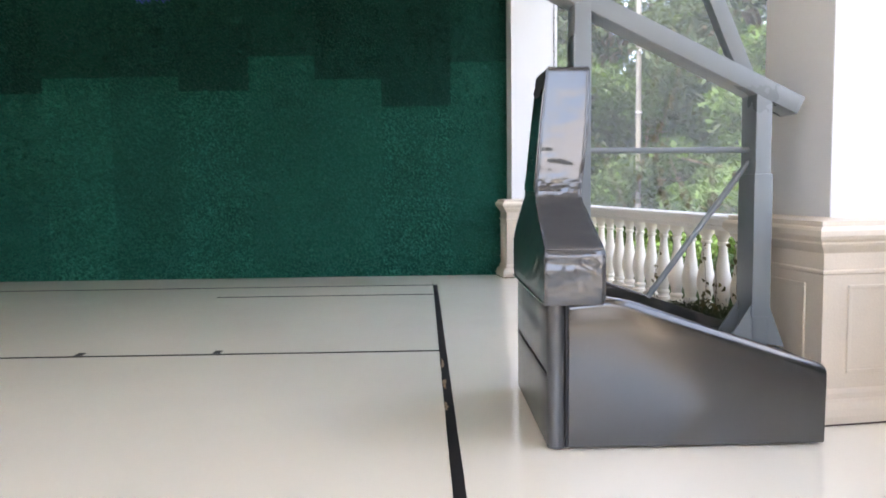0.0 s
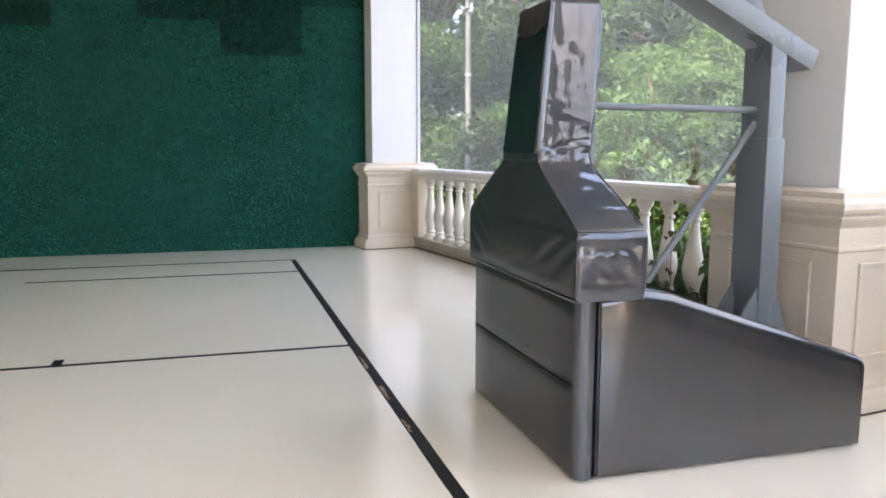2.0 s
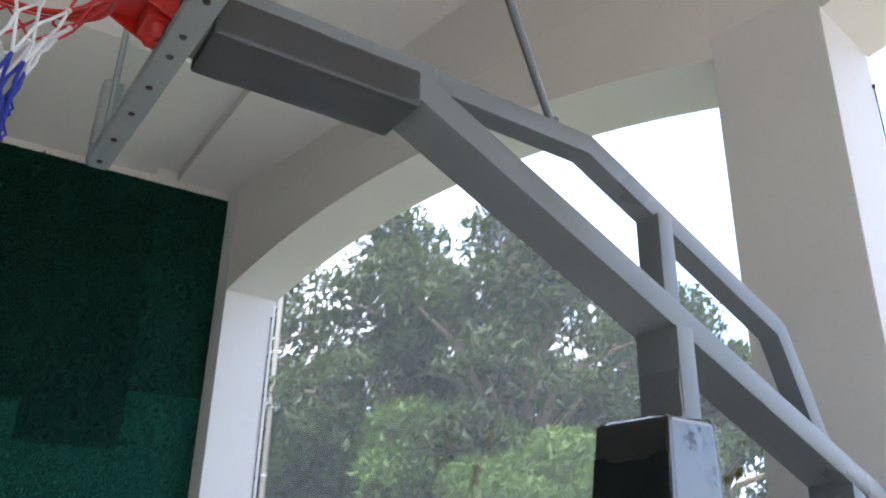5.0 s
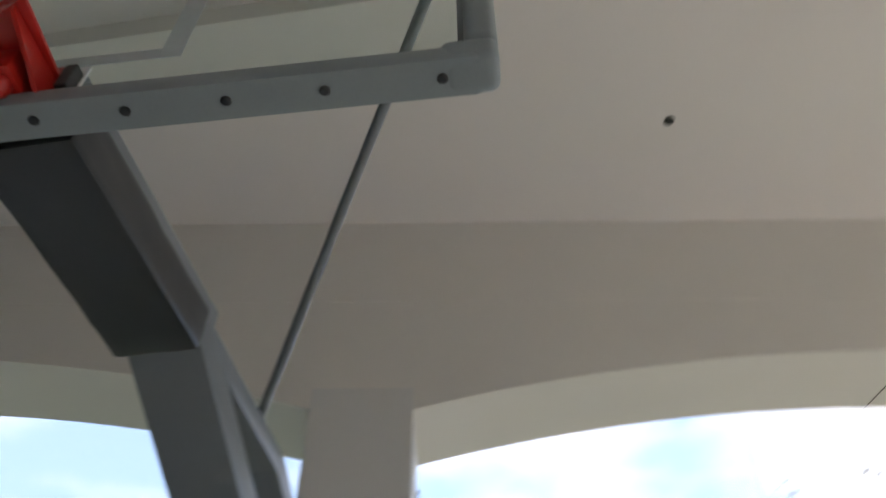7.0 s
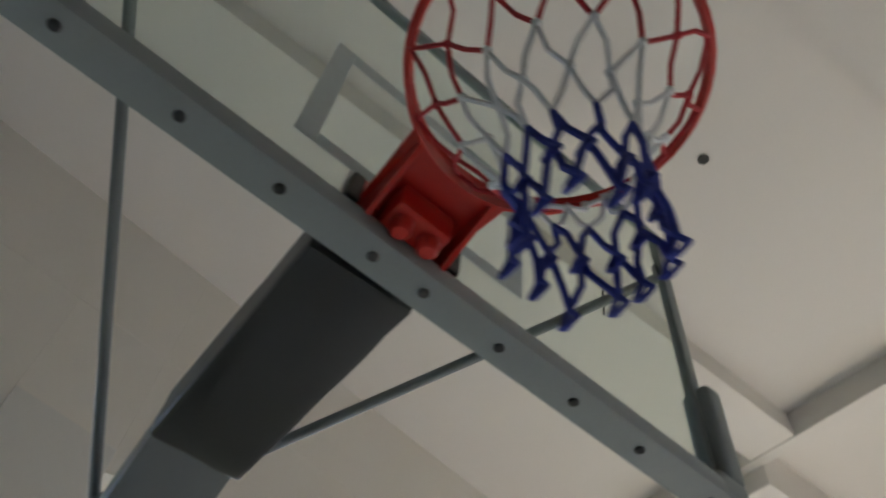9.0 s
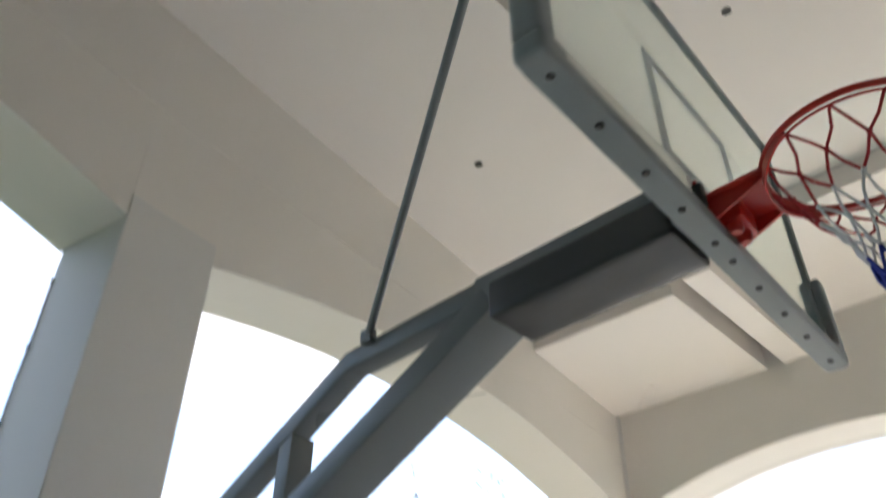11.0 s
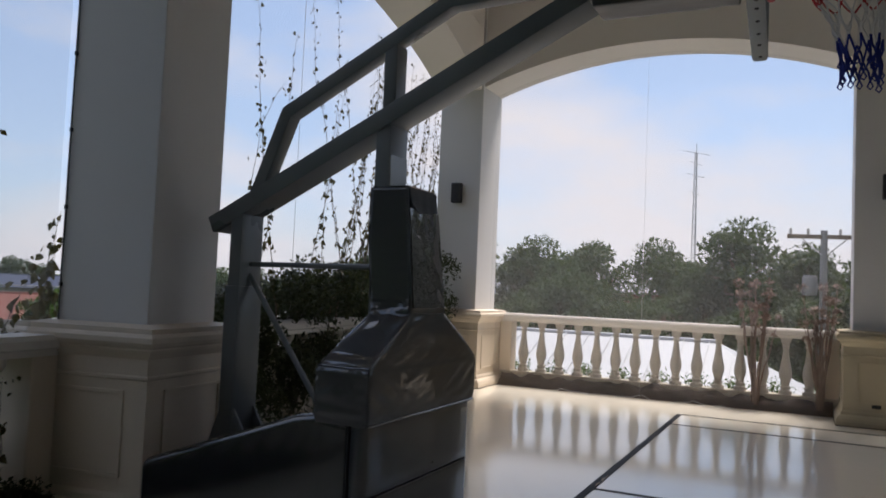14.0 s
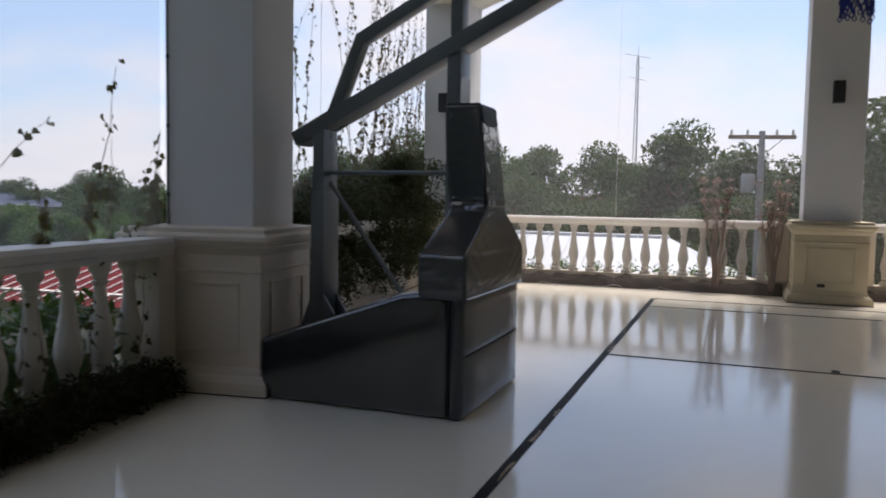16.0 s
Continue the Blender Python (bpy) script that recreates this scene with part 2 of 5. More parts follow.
M_GLASS = bpy.data.materials.new("board_glass")
M_GLASS.use_nodes = True
_b = M_GLASS.node_tree.nodes["Principled BSDF"]
_b.inputs["Base Color"].default_value = (0.86, 0.94, 0.90, 1)
_b.inputs["Roughness"].default_value, _b.inputs["Transmission Weight"].default_value, _b.inputs["IOR"].default_value = 0.02, 1.0, 1.1
M_MARK = material("frosted_marking", (0.55, 0.62, 0.62), 0.6)

# fine netting across the openings: mostly open, a little thread


def netting_material(name, open_share):
    m = bpy.data.materials.new(name)
    m.use_nodes = True
    n, l = m.node_tree.nodes, m.node_tree.links
    clear, mix = n.new("ShaderNodeBsdfTransparent"), n.new("ShaderNodeMixShader")
    through_thread, thread = n.new("ShaderNodeBsdfTranslucent"), n.new("ShaderNodeMixShader")
    n["Principled BSDF"].inputs["Base Color"].default_value = (0.8, 0.8, 0.8, 1)
    through_thread.inputs["Color"].default_value = (0.7, 0.7, 0.7, 1)
    l.new(n["Principled BSDF"].outputs[0], thread.inputs[1])
    l.new(through_thread.outputs[0], thread.inputs[2])
    mix.inputs["Fac"].default_value = open_share
    l.new(thread.outputs[0], mix.inputs[1])
    l.new(clear.outputs[0], mix.inputs[2])
    l.new(mix.outputs[0], n["Material Output"].inputs["Surface"])
    return m


M_NETTING = netting_material("fine_netting", 0.80)
M_NETTING_OPEN = netting_material("open_netting", 0.89)

# ---- mesh helpers ----


def finish(name, bm, mat, smooth=None):
    me = bpy.data.meshes.new(name)
    bm.normal_update()
    bm.to_mesh(me)
    bm.free()
    me.materials.append(mat)
    if smooth is not None:
        for p in me.polygons:
            p.use_smooth = True
        me.set_sharp_from_angle(angle=radians(smooth))
    return me


def part(name, bm, mat, parent=None, label="", smooth=None, at=None):
    """One mesh object, under a thing where there is one."""
    ob = new(name, bm if isinstance(bm, bpy.types.Mesh) else finish(name, bm, mat, smooth))
    if parent:
        ob.parent = parent
    if at is not None:
        ob.matrix_basis = at
    if label:
        ob["label"] = label
    return ob


def thing(name, m=Matrix(), label="", category="", group="", kind=""):
    ob = new(name)
    ob.empty_display_size = 0.1
    ob.matrix_basis = m
    return tagged(ob, label, category, group, kind)


def box(lo, hi, bevel=0.0, bm=None, m=None, seg=2):
    bm = bm or bmesh.new()
    c = [(a + b) / 2 for a, b in zip(lo, hi)]
    s = [abs(b - a) for a, b in zip(lo, hi)]
    tmp = bmesh.new()
    bmesh.ops.create_cube(tmp, size=1, matrix=Matrix.Translation(c) @ Matrix.Diagonal((*s, 1)))
    if bevel:
        bmesh.ops.bevel(tmp, geom=tmp.edges[:], offset=bevel, segments=seg, affect="EDGES", profile=0.6)
    if m is not None:
        tmp.transform(m)
    me = bpy.data.meshes.new("tmp")
    tmp.to_mesh(me)
    tmp.free()
    bm.from_mesh(me)
    bpy.data.meshes.remove(me)
    return bm


def prism(poly, lo, hi, axis="y", bevel=0.0, bm=None):
    """A polygon drawn in the plane across the axis (x,z for y; x,y for z; y,z for x), drawn out from lo to hi."""
    place = {"y": lambda a, b, c: (a, c, b), "z": lambda a, b, c: (a, b, c), "x": lambda a, b, c: (c, a, b)}[axis]
    tmp = bmesh.new()
    ring = [[tmp.verts.new(place(a, b, c)) for a, b in poly] for c in (lo, hi)]
    k = len(poly)
    tmp.faces.new(ring[0])
    tmp.faces.new(ring[1][::-1])
    for i in range(k):
        tmp.faces.new((ring[0][i], ring[1][i], ring[1][(i + 1) % k], ring[0][(i + 1) % k]))
    bmesh.ops.recalc_face_normals(tmp, faces=tmp.faces[:])
    if bevel:
        bmesh.ops.bevel(tmp, geom=tmp.edges[:], offset=bevel, segments=2, affect="EDGES", profile=0.6)
    if bm is None:
        return tmp
    me = bpy.data.meshes.new("tmp")
    tmp.to_mesh(me)
    tmp.free()
    bm.from_mesh(me)
    bpy.data.meshes.remove(me)
    return bm


def tube(path, radius, sides=10, bm=None, closed=False):
    """A round bar along a path of points; radius one number or one a point."""
    bm = bm or bmesh.new()
    pts = [Vector(p) for p in path]
    rad = radius if isinstance(radius, (list, tuple)) else [radius] * len(pts)
    rings, n = [], len(pts)
    side = None
    for i, p in enumerate(pts):
        a, b = pts[(i - 1) % n] if closed or i else p, pts[(i + 1) % n] if closed or i < n - 1 else p
        d = (b - a).normalized()
        if side is None:
            side = d.orthogonal().normalized()
        side = (side - d * side.dot(d)).normalized()
        up = d.cross(side)
        rings.append([bm.verts.new(p + (side * math.cos(2 * math.pi * k / sides) + up * math.sin(2 * math.pi * k / sides)) * rad[i]) for k in range(sides)])
    for i in range(n if closed else n - 1):
        r, s = rings[i], rings[(i + 1) % n]
        for k in range(sides):
            bm.faces.new((r[k], r[(k + 1) % sides], s[(k + 1) % sides], s[k]))
    if not closed:
        bm.faces.new(rings[0][::-1])
        bm.faces.new(rings[-1])
    return bm


def lathe(profile, sides=16, bm=None):
    """A turned shape: (radius, height) from bottom to top."""
    bm = bm or bmesh.new()
    rings = [[bm.verts.new((r * math.cos(2 * math.pi * k / sides), r * math.sin(2 * math.pi * k / sides), z)) for k in range(sides)] for r, z in profile]
    for r, s in zip(rings, rings[1:]):
        for k in range(sides):
            bm.faces.new((r[k], r[(k + 1) % sides], s[(k + 1) % sides], s[k]))
    bm.faces.new(rings[0][::-1])
    bm.faces.new(rings[-1])
    return bm


def loft(sections, bm=None):
    """Skin over closed loops of equal point counts, capped at both ends."""
    bm = bm or bmesh.new()
    rings = [[bm.verts.new(p) for p in s] for s in sections]
    k = len(sections[0])
    for r, s in zip(rings, rings[1:]):
        for i in range(k):
            bm.faces.new((r[i], r[(i + 1) % k], s[(i + 1) % k], s[i]))
    bm.faces.new(rings[0][::-1])
    bm.faces.new(rings[-1])
    bmesh.ops.recalc_face_normals(bm, faces=bm.faces[:])
    return bm


def rect_ring(x0, x1, y0, y1, z, out=0.0):
    return [(x0 - out, y0 - out, z), (x1 + out, y0 - out, z), (x1 + out, y1 + out, z), (x0 - out, y1 + out, z)]


# The long colonnade stands askew to the court.
SKEW = radians(8.1)
COL = Matrix.Rotation(SKEW, 4, "Z")
X0, X1 = 1.642, 2.34
SPRING, APEX, CEIL = 4.53, 5.0, 6.28
EAST_SPRING, EAST_APEX = 4.48, 4.94
LOW_S, LOW_N = 5.87, 5.84
FRONT, FRONT_OUT, TURF_Y = -6.82, -7.55, 7.17
WEST = -11.0

# ---- floor, ceiling, walls ----
floor = tagged(part("floor", prism([(WEST - 0.3, -7.95), (3.55, -7.95), (1.6, 8.2), (WEST - 0.3, 8.2)], -0.25, 0.0, "z"), M_FLOOR), "glossy cream coated court floor with faint wear", "floor", kind="structure")


def strip(name, x0, y0, x1, y1, width, label, z=0.004):
    """A flat tape line on the floor from one point to another."""
    d = Vector((x1 - x0, y1 - y0, 0))
    m = Matrix.Translation((x0, y0, 0)) @ Matrix.Rotation(math.atan2(d.y, d.x), 4, "Z")
    bm = bmesh.new()
    n = max(2, int(d.length / 0.15))
    edge = [[bm.verts.new((d.length * i / n, s * width / 2 + random.uniform(-0.0015, 0.0015), z)) for s in (-1, 1)] for i in range(n + 1)]
    low = [[bm.verts.new((v.co.x, v.co.y, 0.0003)) for v in e] for e in edge]
    for a, b, c, e in zip(edge, edge[1:], low, low[1:]):
        bm.faces.new((a[0], b[0], b[1], a[1]))
        bm.faces.new((c[0], e[0], b[0], a[0]))
        bm.faces.new((a[1], b[1], e[1], c[1]))
    return tagged(part(name, bm, M_TAPE, at=m), label, "court line", kind="structure")


BASE_X = -0.475
strip("baseline_trim", BASE_X, -6.20, BASE_X, 6.03, 0.06, "black baseline painted on the court floor")
for side, corner, lane in ((6.03, 5.13, 1.805), (-6.20, -5.36, -1.89)):
    strip("sideline_trim", BASE_X - 0.03, side, -10.5, side, 0.035, "thin black sideline on the court floor")
    strip("corner_line_trim", BASE_X - 0.03, corner, -3.2, corner, 0.035, "thin black three point line on the court floor")
    strip("lane_trim", BASE_X - 0.03, lane, -6.2, lane, 0.035, "thin black lane line on the court floor")
    for x in (-2.34, -3.47):
        strip("lane_mark_trim", x, lane + math.copysign(0.02, lane), x, lane + math.copysign(0.14, lane), 0.06, "short black lane mark on the court floor")


def tape_chips(parent_x, spots):
    """Worn places on the baseline where the floor's primer shows."""
    m = material("worn_primer", (0.32, 0.21, 0.11), 0.5, grain=(40, 0.3), stain=(12, 0.4))
    for y, length, side in spots:
        bm = bmesh.new()
        n = 8
        a = [bm.verts.new((parent_x + side * 0.030 + side * random.uniform(-0.012, 0.004), y + length * i / n, 0.0052)) for i in range(n + 1)]
        b = [bm.verts.new((parent_x + side * 0.030 - side * random.uniform(0.012, 0.03), y + length * i / n, 0.0052)) for i in range(n + 1)]
        for i in range(n):
            bm.faces.new((a[i], b[i], b[i + 1], a[i + 1]))
        bmesh.ops.recalc_face_normals(bm, faces=bm.faces[:])
        tagged(part("worn_patch_trim", bm, m), "worn brown patch beside the black baseline", "floor wear", kind="structure")


tape_chips(BASE_X, [(0.1, 0.18, -1), (0.6, 0.24, -1), (1.2, 0.3, -1), (-2.1, 0.12, -1), (-2.35, 0.2, -1)])

# ceiling: coffers between beams along the court's width, lower strips at both ends
ceil_bm = prism([(WEST, FRONT_OUT), (3.6, FRONT_OUT), (1.7, 8.2), (WEST, 8.2)], CEIL, CEIL + 0.2, "z")
STEP_S, STEP_N = -4.33, 4.55


def edge_x(y):
    """Where the inner face of the colonnade wall lies at y."""
    return (X0 + 0.02) / math.cos(SKEW) - math.tan(SKEW) * y


for lo, hi, xb, low in ((FRONT + 0.001, STEP_S - 0.27, 0.54, LOW_S), (STEP_N, TURF_Y + 0.02, -0.02, LOW_N)):
    prism([(xb, lo), (edge_x(lo), lo), (edge_x(hi), hi), (xb, hi)], low, CEIL, "z", bm=ceil_bm)
# beam beside the slot at the front; the low strip goes on past the turf's beam
box((0.045, FRONT + 0.001, LOW_S), (0.335, STEP_S - 0.101, CEIL), bm=ceil_bm)
box((WEST, STEP_N, LOW_N), (-0.30, TURF_Y + 0.02, CEIL), bm=ceil_bm)
box((-0.31, STEP_N, LOW_N + 0.12), (-0.01, TURF_Y, CEIL), bm=ceil_bm)
# a short plaster ridge near the corner column
box((-0.34, -0.035, LOW_S - 0.03), (0.34, 0.035, LOW_S + 0.01), 0.008, bm=ceil_bm, m=Matrix.Translation((2.0, -6.5, 0)) @ Matrix.Rotation(radians(-46), 4, "Z"))
# a thin drop board in front of the lower strip, with a slot behind it
box((WEST, STEP_S - 0.10, 6.05), (2.32, STEP_S, CEIL), bm=ceil_bm)
for k in range(5):
    bx = -0.12 - 2.47 * k
    box((bx - 0.21, STEP_S, 6.06), (bx + 0.21, STEP_N, CEIL), bm=ceil_bm)
tagged(part("ceiling", ceil_bm, M_CEIL), "cream painted coffered ceiling with shallow beams", "ceiling", kind="structure")


def arch_curve(a, b, spring, apex, n=28):
    """Points along a flat arch from a to b, with its crown at apex."""
    half, rise = abs(b - a) / 2, apex - spring
    r = half * half / (2 * rise) + rise / 2
    mid = (a + b) / 2
    pts = []
    for i in range(n + 1):
        s = a + (b - a) * i / n
        pts.append((s, spring + math.sqrt(max(r * r - (s - mid) ** 2, 0)) - (r - rise)))
    return pts


def spandrel(bm, a, b, lo, hi, top, axis, spring=SPRING, apex=APEX):
    """The wall over one arch, from its curve up to top, between planes lo and hi."""
    curve = arch_curve(a, b, spring, apex)
    poly = [(a, top)] + curve + [(b, top)]
    prism(poly, lo, hi, axis, bm=bm)


TOP = CEIL + 0.19
C1 = (6.72, 7.48)
C2 = (-0.385, 0.285)
C3Y = -7.12
east = bmesh.new()
spandrel(east, C2[1], C1[0], X0 + 0.012, X1, TOP, "x", EAST_SPRING, EAST_APEX)
spandrel(east, C3Y, C2[0], X0 + 0.012, X1, TOP, "x", EAST_SPRING, EAST_APEX)
box((X0 + 0.012, C2[0] + 0.001, EAST_SPRING + 0.14), (X1, C2[1] - 0.001, TOP), bm=east)
# a fine plaster joint along the wall above the arches
box((X0 + 0.008, C3Y + 0.3, 5.415), (X0 + 0.016, C1[0], 5.427), 0.002, bm=east)
tagged(part("wall_east", east, M_WALL, at=COL), "cream plastered wall over flat arches", "wall", kind="structure")

front = bmesh.new()
C3X, C4X = 2.60, (-3.13, -2.40)
spandrel(front, C4X[1], C3X, FRONT_OUT, FRONT, TOP, "y")
bays = [(C4X[0] - 5.0 - 5.73 * k, C4X[0] - 5.73 * k) for k in range(1)]
for a, b in bays:
    spandrel(front, a, b, FRONT_OUT, FRONT, TOP, "y")
box((WEST - 0.6, FRONT_OUT, SPRING), (bays[0][0], FRONT, TOP), bm=front)
box((WEST - 0.6, FRONT_OUT, 0.0), (bays[0][0] - 0.75, FRONT - 0.05, SPRING), bm=front)
tagged(part("wall_south", front, M_WALL), "cream plastered wall over flat arches", "wall", kind="structure")
tagged(part("wall_north", box((WEST - 0.3, TURF_Y + 0.02, 0), (0.93, TURF_Y + 0.32, TOP)), M_WALL), "cream plastered wall behind the turf", "wall", kind="structure")
tagged(part("wall_west", box((WEST - 0.3, FRONT_OUT, 0), (WEST, TURF_Y + 0.32, TOP)), M_PLAIN), "plain grey plastered wall closing the court", "wall", kind="structure")

# ---- turf wall: vertical strips of artificial grass ----
blade_rng = np.random.default_rng(4)


def blades(xa, xb, za, zb, per_m2, shade):
    """The pile of one strip: short pointed fibres that stand out and droop."""
    k = int((xb - xa) * (zb - za) * per_m2)
    p = np.stack([blade_rng.uniform(xa, xb, k), np.full(k, TURF_Y - 0.008), blade_rng.uniform(za + 0.004, zb, k)], 1)
    tip = p + np.stack([blade_rng.normal(0, 0.014, k), -blade_rng.uniform(0.015, 0.055, k), blade_rng.normal(-0.014, 0.018, k)], 1)
    side = np.stack([blade_rng.normal(0, 1, k), np.zeros(k), blade_rng.normal(0, 1, k)], 1)
    side *= 0.009 / np.linalg.norm(side, axis=1)[:, None]
    me = bpy.data.meshes.new("turf_pile")
    me.from_pydata(np.stack([p - side, p + side, tip], 1).reshape(-1, 3).tolist(), [], np.arange(3 * k).reshape(-1, 3).tolist())
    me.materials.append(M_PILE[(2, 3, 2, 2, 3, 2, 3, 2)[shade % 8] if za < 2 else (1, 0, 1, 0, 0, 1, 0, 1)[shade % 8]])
    return me


turf = tagged(thing("turf_wall", Matrix(), kind="structure"), "wall covered in dark green artificial turf strips", "turf wall")
x = 0.80
col = 0
while x > -10.9:
    w = random.uniform(0.96, 1.04)
    for z0, z1 in ((0.0, 2.5 + 0.9 * random.random()), (None, 5.74)):
        z0 = z0 if z0 is not None else last_z
        bm = bmesh.new()
        nx, nz = 8, max(4, int((z1 - z0) * 8))
        grid = [[bm.verts.new((x - w * i / nx, TURF_Y - 0.012 - 0.010 * noise.noise((i * 1.7 + col, j * 1.3, z1)), z0 + (z1 - z0) * j / nz)) for i in range(nx + 1)] for j in range(nz + 1)]
        for j in range(nz):
            for i in range(nx):
                bm.faces.new((grid[j][i], grid[j][i + 1], grid[j + 1][i + 1], grid[j + 1][i]))
        bmesh.ops.recalc_face_normals(bm, faces=bm.faces[:])
        r = bmesh.ops.extrude_face_region(bm, geom=bm.faces[:])
        for v in r["geom"]:
            if isinstance(v, bmesh.types.BMVert):
                v.co.y = TURF_Y + 0.018
        bmesh.ops.recalc_face_normals(bm, faces=bm.faces[:])
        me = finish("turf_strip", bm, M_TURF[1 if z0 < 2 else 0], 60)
        strip_ob = part("turf_strip", me, None, turf)
        if x > -6.5:
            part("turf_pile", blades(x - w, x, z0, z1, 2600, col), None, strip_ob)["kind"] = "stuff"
        last_z = z1 + 0.0005
    x -= w + 0.0005
    col += 1

# ---- columns on panelled pedestals ----


def pedestal_rings(x0, x1, y0, y1):
    """Profile of the pedestal round a shaft: (out, z) steps of base moulding, body, frieze and cap."""
    return [(0.175, 0.0), (0.175, 0.05), (0.165, 0.09), (0.145, 0.12), (0.12, 0.135), (0.115, 0.165), (0.10, 0.19)], \
           [(0.10, 0.19), (0.10, 0.835)], \
           [(0.10, 0.835), (0.112, 0.842), (0.112, 0.856), (0.10, 0.863), (0.10, 0.955), (0.108, 0.965), (0.135, 0.995), (0.145, 1.01), (0.145, 1.02), (0.165, 1.035), (0.178, 1.055), (0.178, 1.085), (0.165, 1.10), (0.15, 1.106), (0.15, 1.135), (0.0, 1.15)]


def profile_loft(x0, x1, y0, y1, steps):
    return loft([rect_ring(x0, x1, y0, y1, z, out) for out, z in steps])


def panel_frame(face, a0, a1, z0, z1, at, depth=0.012, width=0.022):
    """A raised moulding round a sunk panel on one side of a pedestal."""
    bm = bmesh.new()
    for lo, hi in (((a0, z0), (a1, z0 + width)), ((a0, z1 - width), (a1, z1)), ((a0, z0 + width), (a0 + width, z1 - width)), ((a1 - width, z0 + width), (a1, z1 - width))):
        if face in ("-x", "+x"):
            s = -1 if face == "-x" else 1
            box((min(at, at + s * depth), lo[0], lo[1]), (max(at, at + s * depth), hi[0], hi[1]), 0.004, bm)
        else:
            s = -1 if face == "-y" else 1
            box((lo[0], min(at, at + s * depth), lo[1]), (hi[0], max(at, at + s * depth), hi[1]), 0.004, bm)
    return bm


def column(x0, x1, y0, y1, m, top, label, faces=("-x", "+x", "-y", "+y"), outer=0.0, stone=M_STONE):
    """A square shaft on a moulded pedestal, which reaches further out on its +x side by outer."""
    c = thing("column", m, label, "column")
    low, body, cap = pedestal_rings(x0, x1, y0, y1)
    xp = x1 + outer
    part("pedestal_base", profile_loft(x0, xp, y0, y1, low), stone, c)
    # thin dark strip: contact shadow under the moulding, together with dirt
    part("base_joint", box((x0 - 0.178, y0 - 0.178, 0.0), (xp + 0.178, y1 + 0.178, 0.010), 0.002), M_SOIL, c, "dark line of shadow and dirt along the floor")
    part("pedestal_body", profile_loft(x0, xp, y0, y1, body), stone, c)
    part("pedestal_cap", profile_loft(x0, xp, y0, y1, cap), stone, c)
    o = 0.10
    for f in faces:
        lo, hi = (y0, y1) if f[1] == "x" else (x0, xp)
        at = {"-x": x0 - o, "+x": xp + o, "-y": y0 - o, "+y": y1 + o}[f]
        part("panel_moulding", panel_frame(f, lo + 0.05, hi - 0.05, 0.275, 0.775, at + (0.001 if f[0] == "+" else -0.001)), stone, c)
    part("shaft", box((x0, y0, 1.14), (x1, y1, top), 0.008), M_SHAFT, c)
    return c


column(X0, X1 - 0.03, C2[0], C2[1], COL, EAST_SPRING + 0.16, "square white column on a panelled beige stone pedestal behind the hoop", outer=0.11)
column(X0, X1, C1[0], C1[1], COL, TOP, "square white column on a panelled beige stone pedestal beside the turf")
column(C3X, C3X + 0.70, FRONT_OUT, FRONT + 0.04, Matrix(), TOP, "square white corner column on a panelled beige stone pedestal", ("+y", "-x"))
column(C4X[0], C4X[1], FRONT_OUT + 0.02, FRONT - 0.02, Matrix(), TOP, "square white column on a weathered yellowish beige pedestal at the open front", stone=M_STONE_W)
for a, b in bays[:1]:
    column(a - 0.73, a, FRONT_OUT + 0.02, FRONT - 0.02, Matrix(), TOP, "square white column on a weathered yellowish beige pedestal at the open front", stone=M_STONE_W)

# ---- balustrades ----
BAL = [(0.085, 0.0), (0.085, 0.05), (0.06, 0.055), (0.052, 0.075), (0.066, 0.09), (0.066, 0.105), (0.05, 0.12), (0.058, 0.17), (0.078, 0.24), (0.083, 0.29), (0.078, 0.34), (0.062, 0.42), (0.046, 0.52), (0.038, 0.60), (0.036, 0.645), (0.05, 0.655), (0.05, 0.672), (0.04, 0.68), (0.046, 0.71), (0.066, 0.735), (0.07, 0.745), (0.07, 0.79)]
bal_mesh = {}


def balustrade(length, m, label, spacing=0.29, rail_z=1.06, curb=0.15, plinth=None, stone=M_BALUSTER):
    """A run along +y from the origin."""
    t = thing("balustrade", m, label, "balustrade")
    part("plinth", box((-0.11, 0, 0), (0.11, length, curb), 0.012), plinth or M_STONE, t, "dirty beige plinth darkened for shade" if plinth else "")
    # the same strip, shadow and dirt where the plinth meets the floor
    part("base_joint", box((-0.113, 0.001, 0.0), (0.113, length - 0.001, 0.014), 0.003), M_SOIL, t, "dark line of shadow and dirt along the floor")
    for y0 in (0.0, length - 0.19):
        part("newel", box((-0.12, y0, curb - 0.001), (0.12, y0 + 0.19, rail_z - 0.124), 0.01), M_STONE, t)
    rail = prism([(-0.115, rail_z - 0.125), (0.115, rail_z - 0.125), (0.115, rail_z - 0.09), (0.15, rail_z - 0.075), (0.155, rail_z - 0.03), (0.14, rail_z), (-0.14, rail_z), (-0.155, rail_z - 0.03), (-0.15, rail_z - 0.075), (-0.115, rail_z - 0.09)], 0, length, "y")
    part("handrail", rail, M_RAIL, t)
    if stone.name not in bal_mesh:
        bal_mesh[stone.name] = finish("baluster", lathe(BAL, 14), stone, 50)
    n = int((length - 0.40) / spacing)
    for i in range(n):
        y = (length - (n - 1) * spacing) / 2 + i * spacing
        k = (rail_z - 0.125 - curb) / 0.79
        part("baluster", bal_mesh[stone.name], None, t, at=Matrix.Translation((0, y, curb)) @ Matrix.Rotation(random.random() * 6, 4, "Z") @ Matrix.Diagonal((1, 1, k, 1)))
    return t


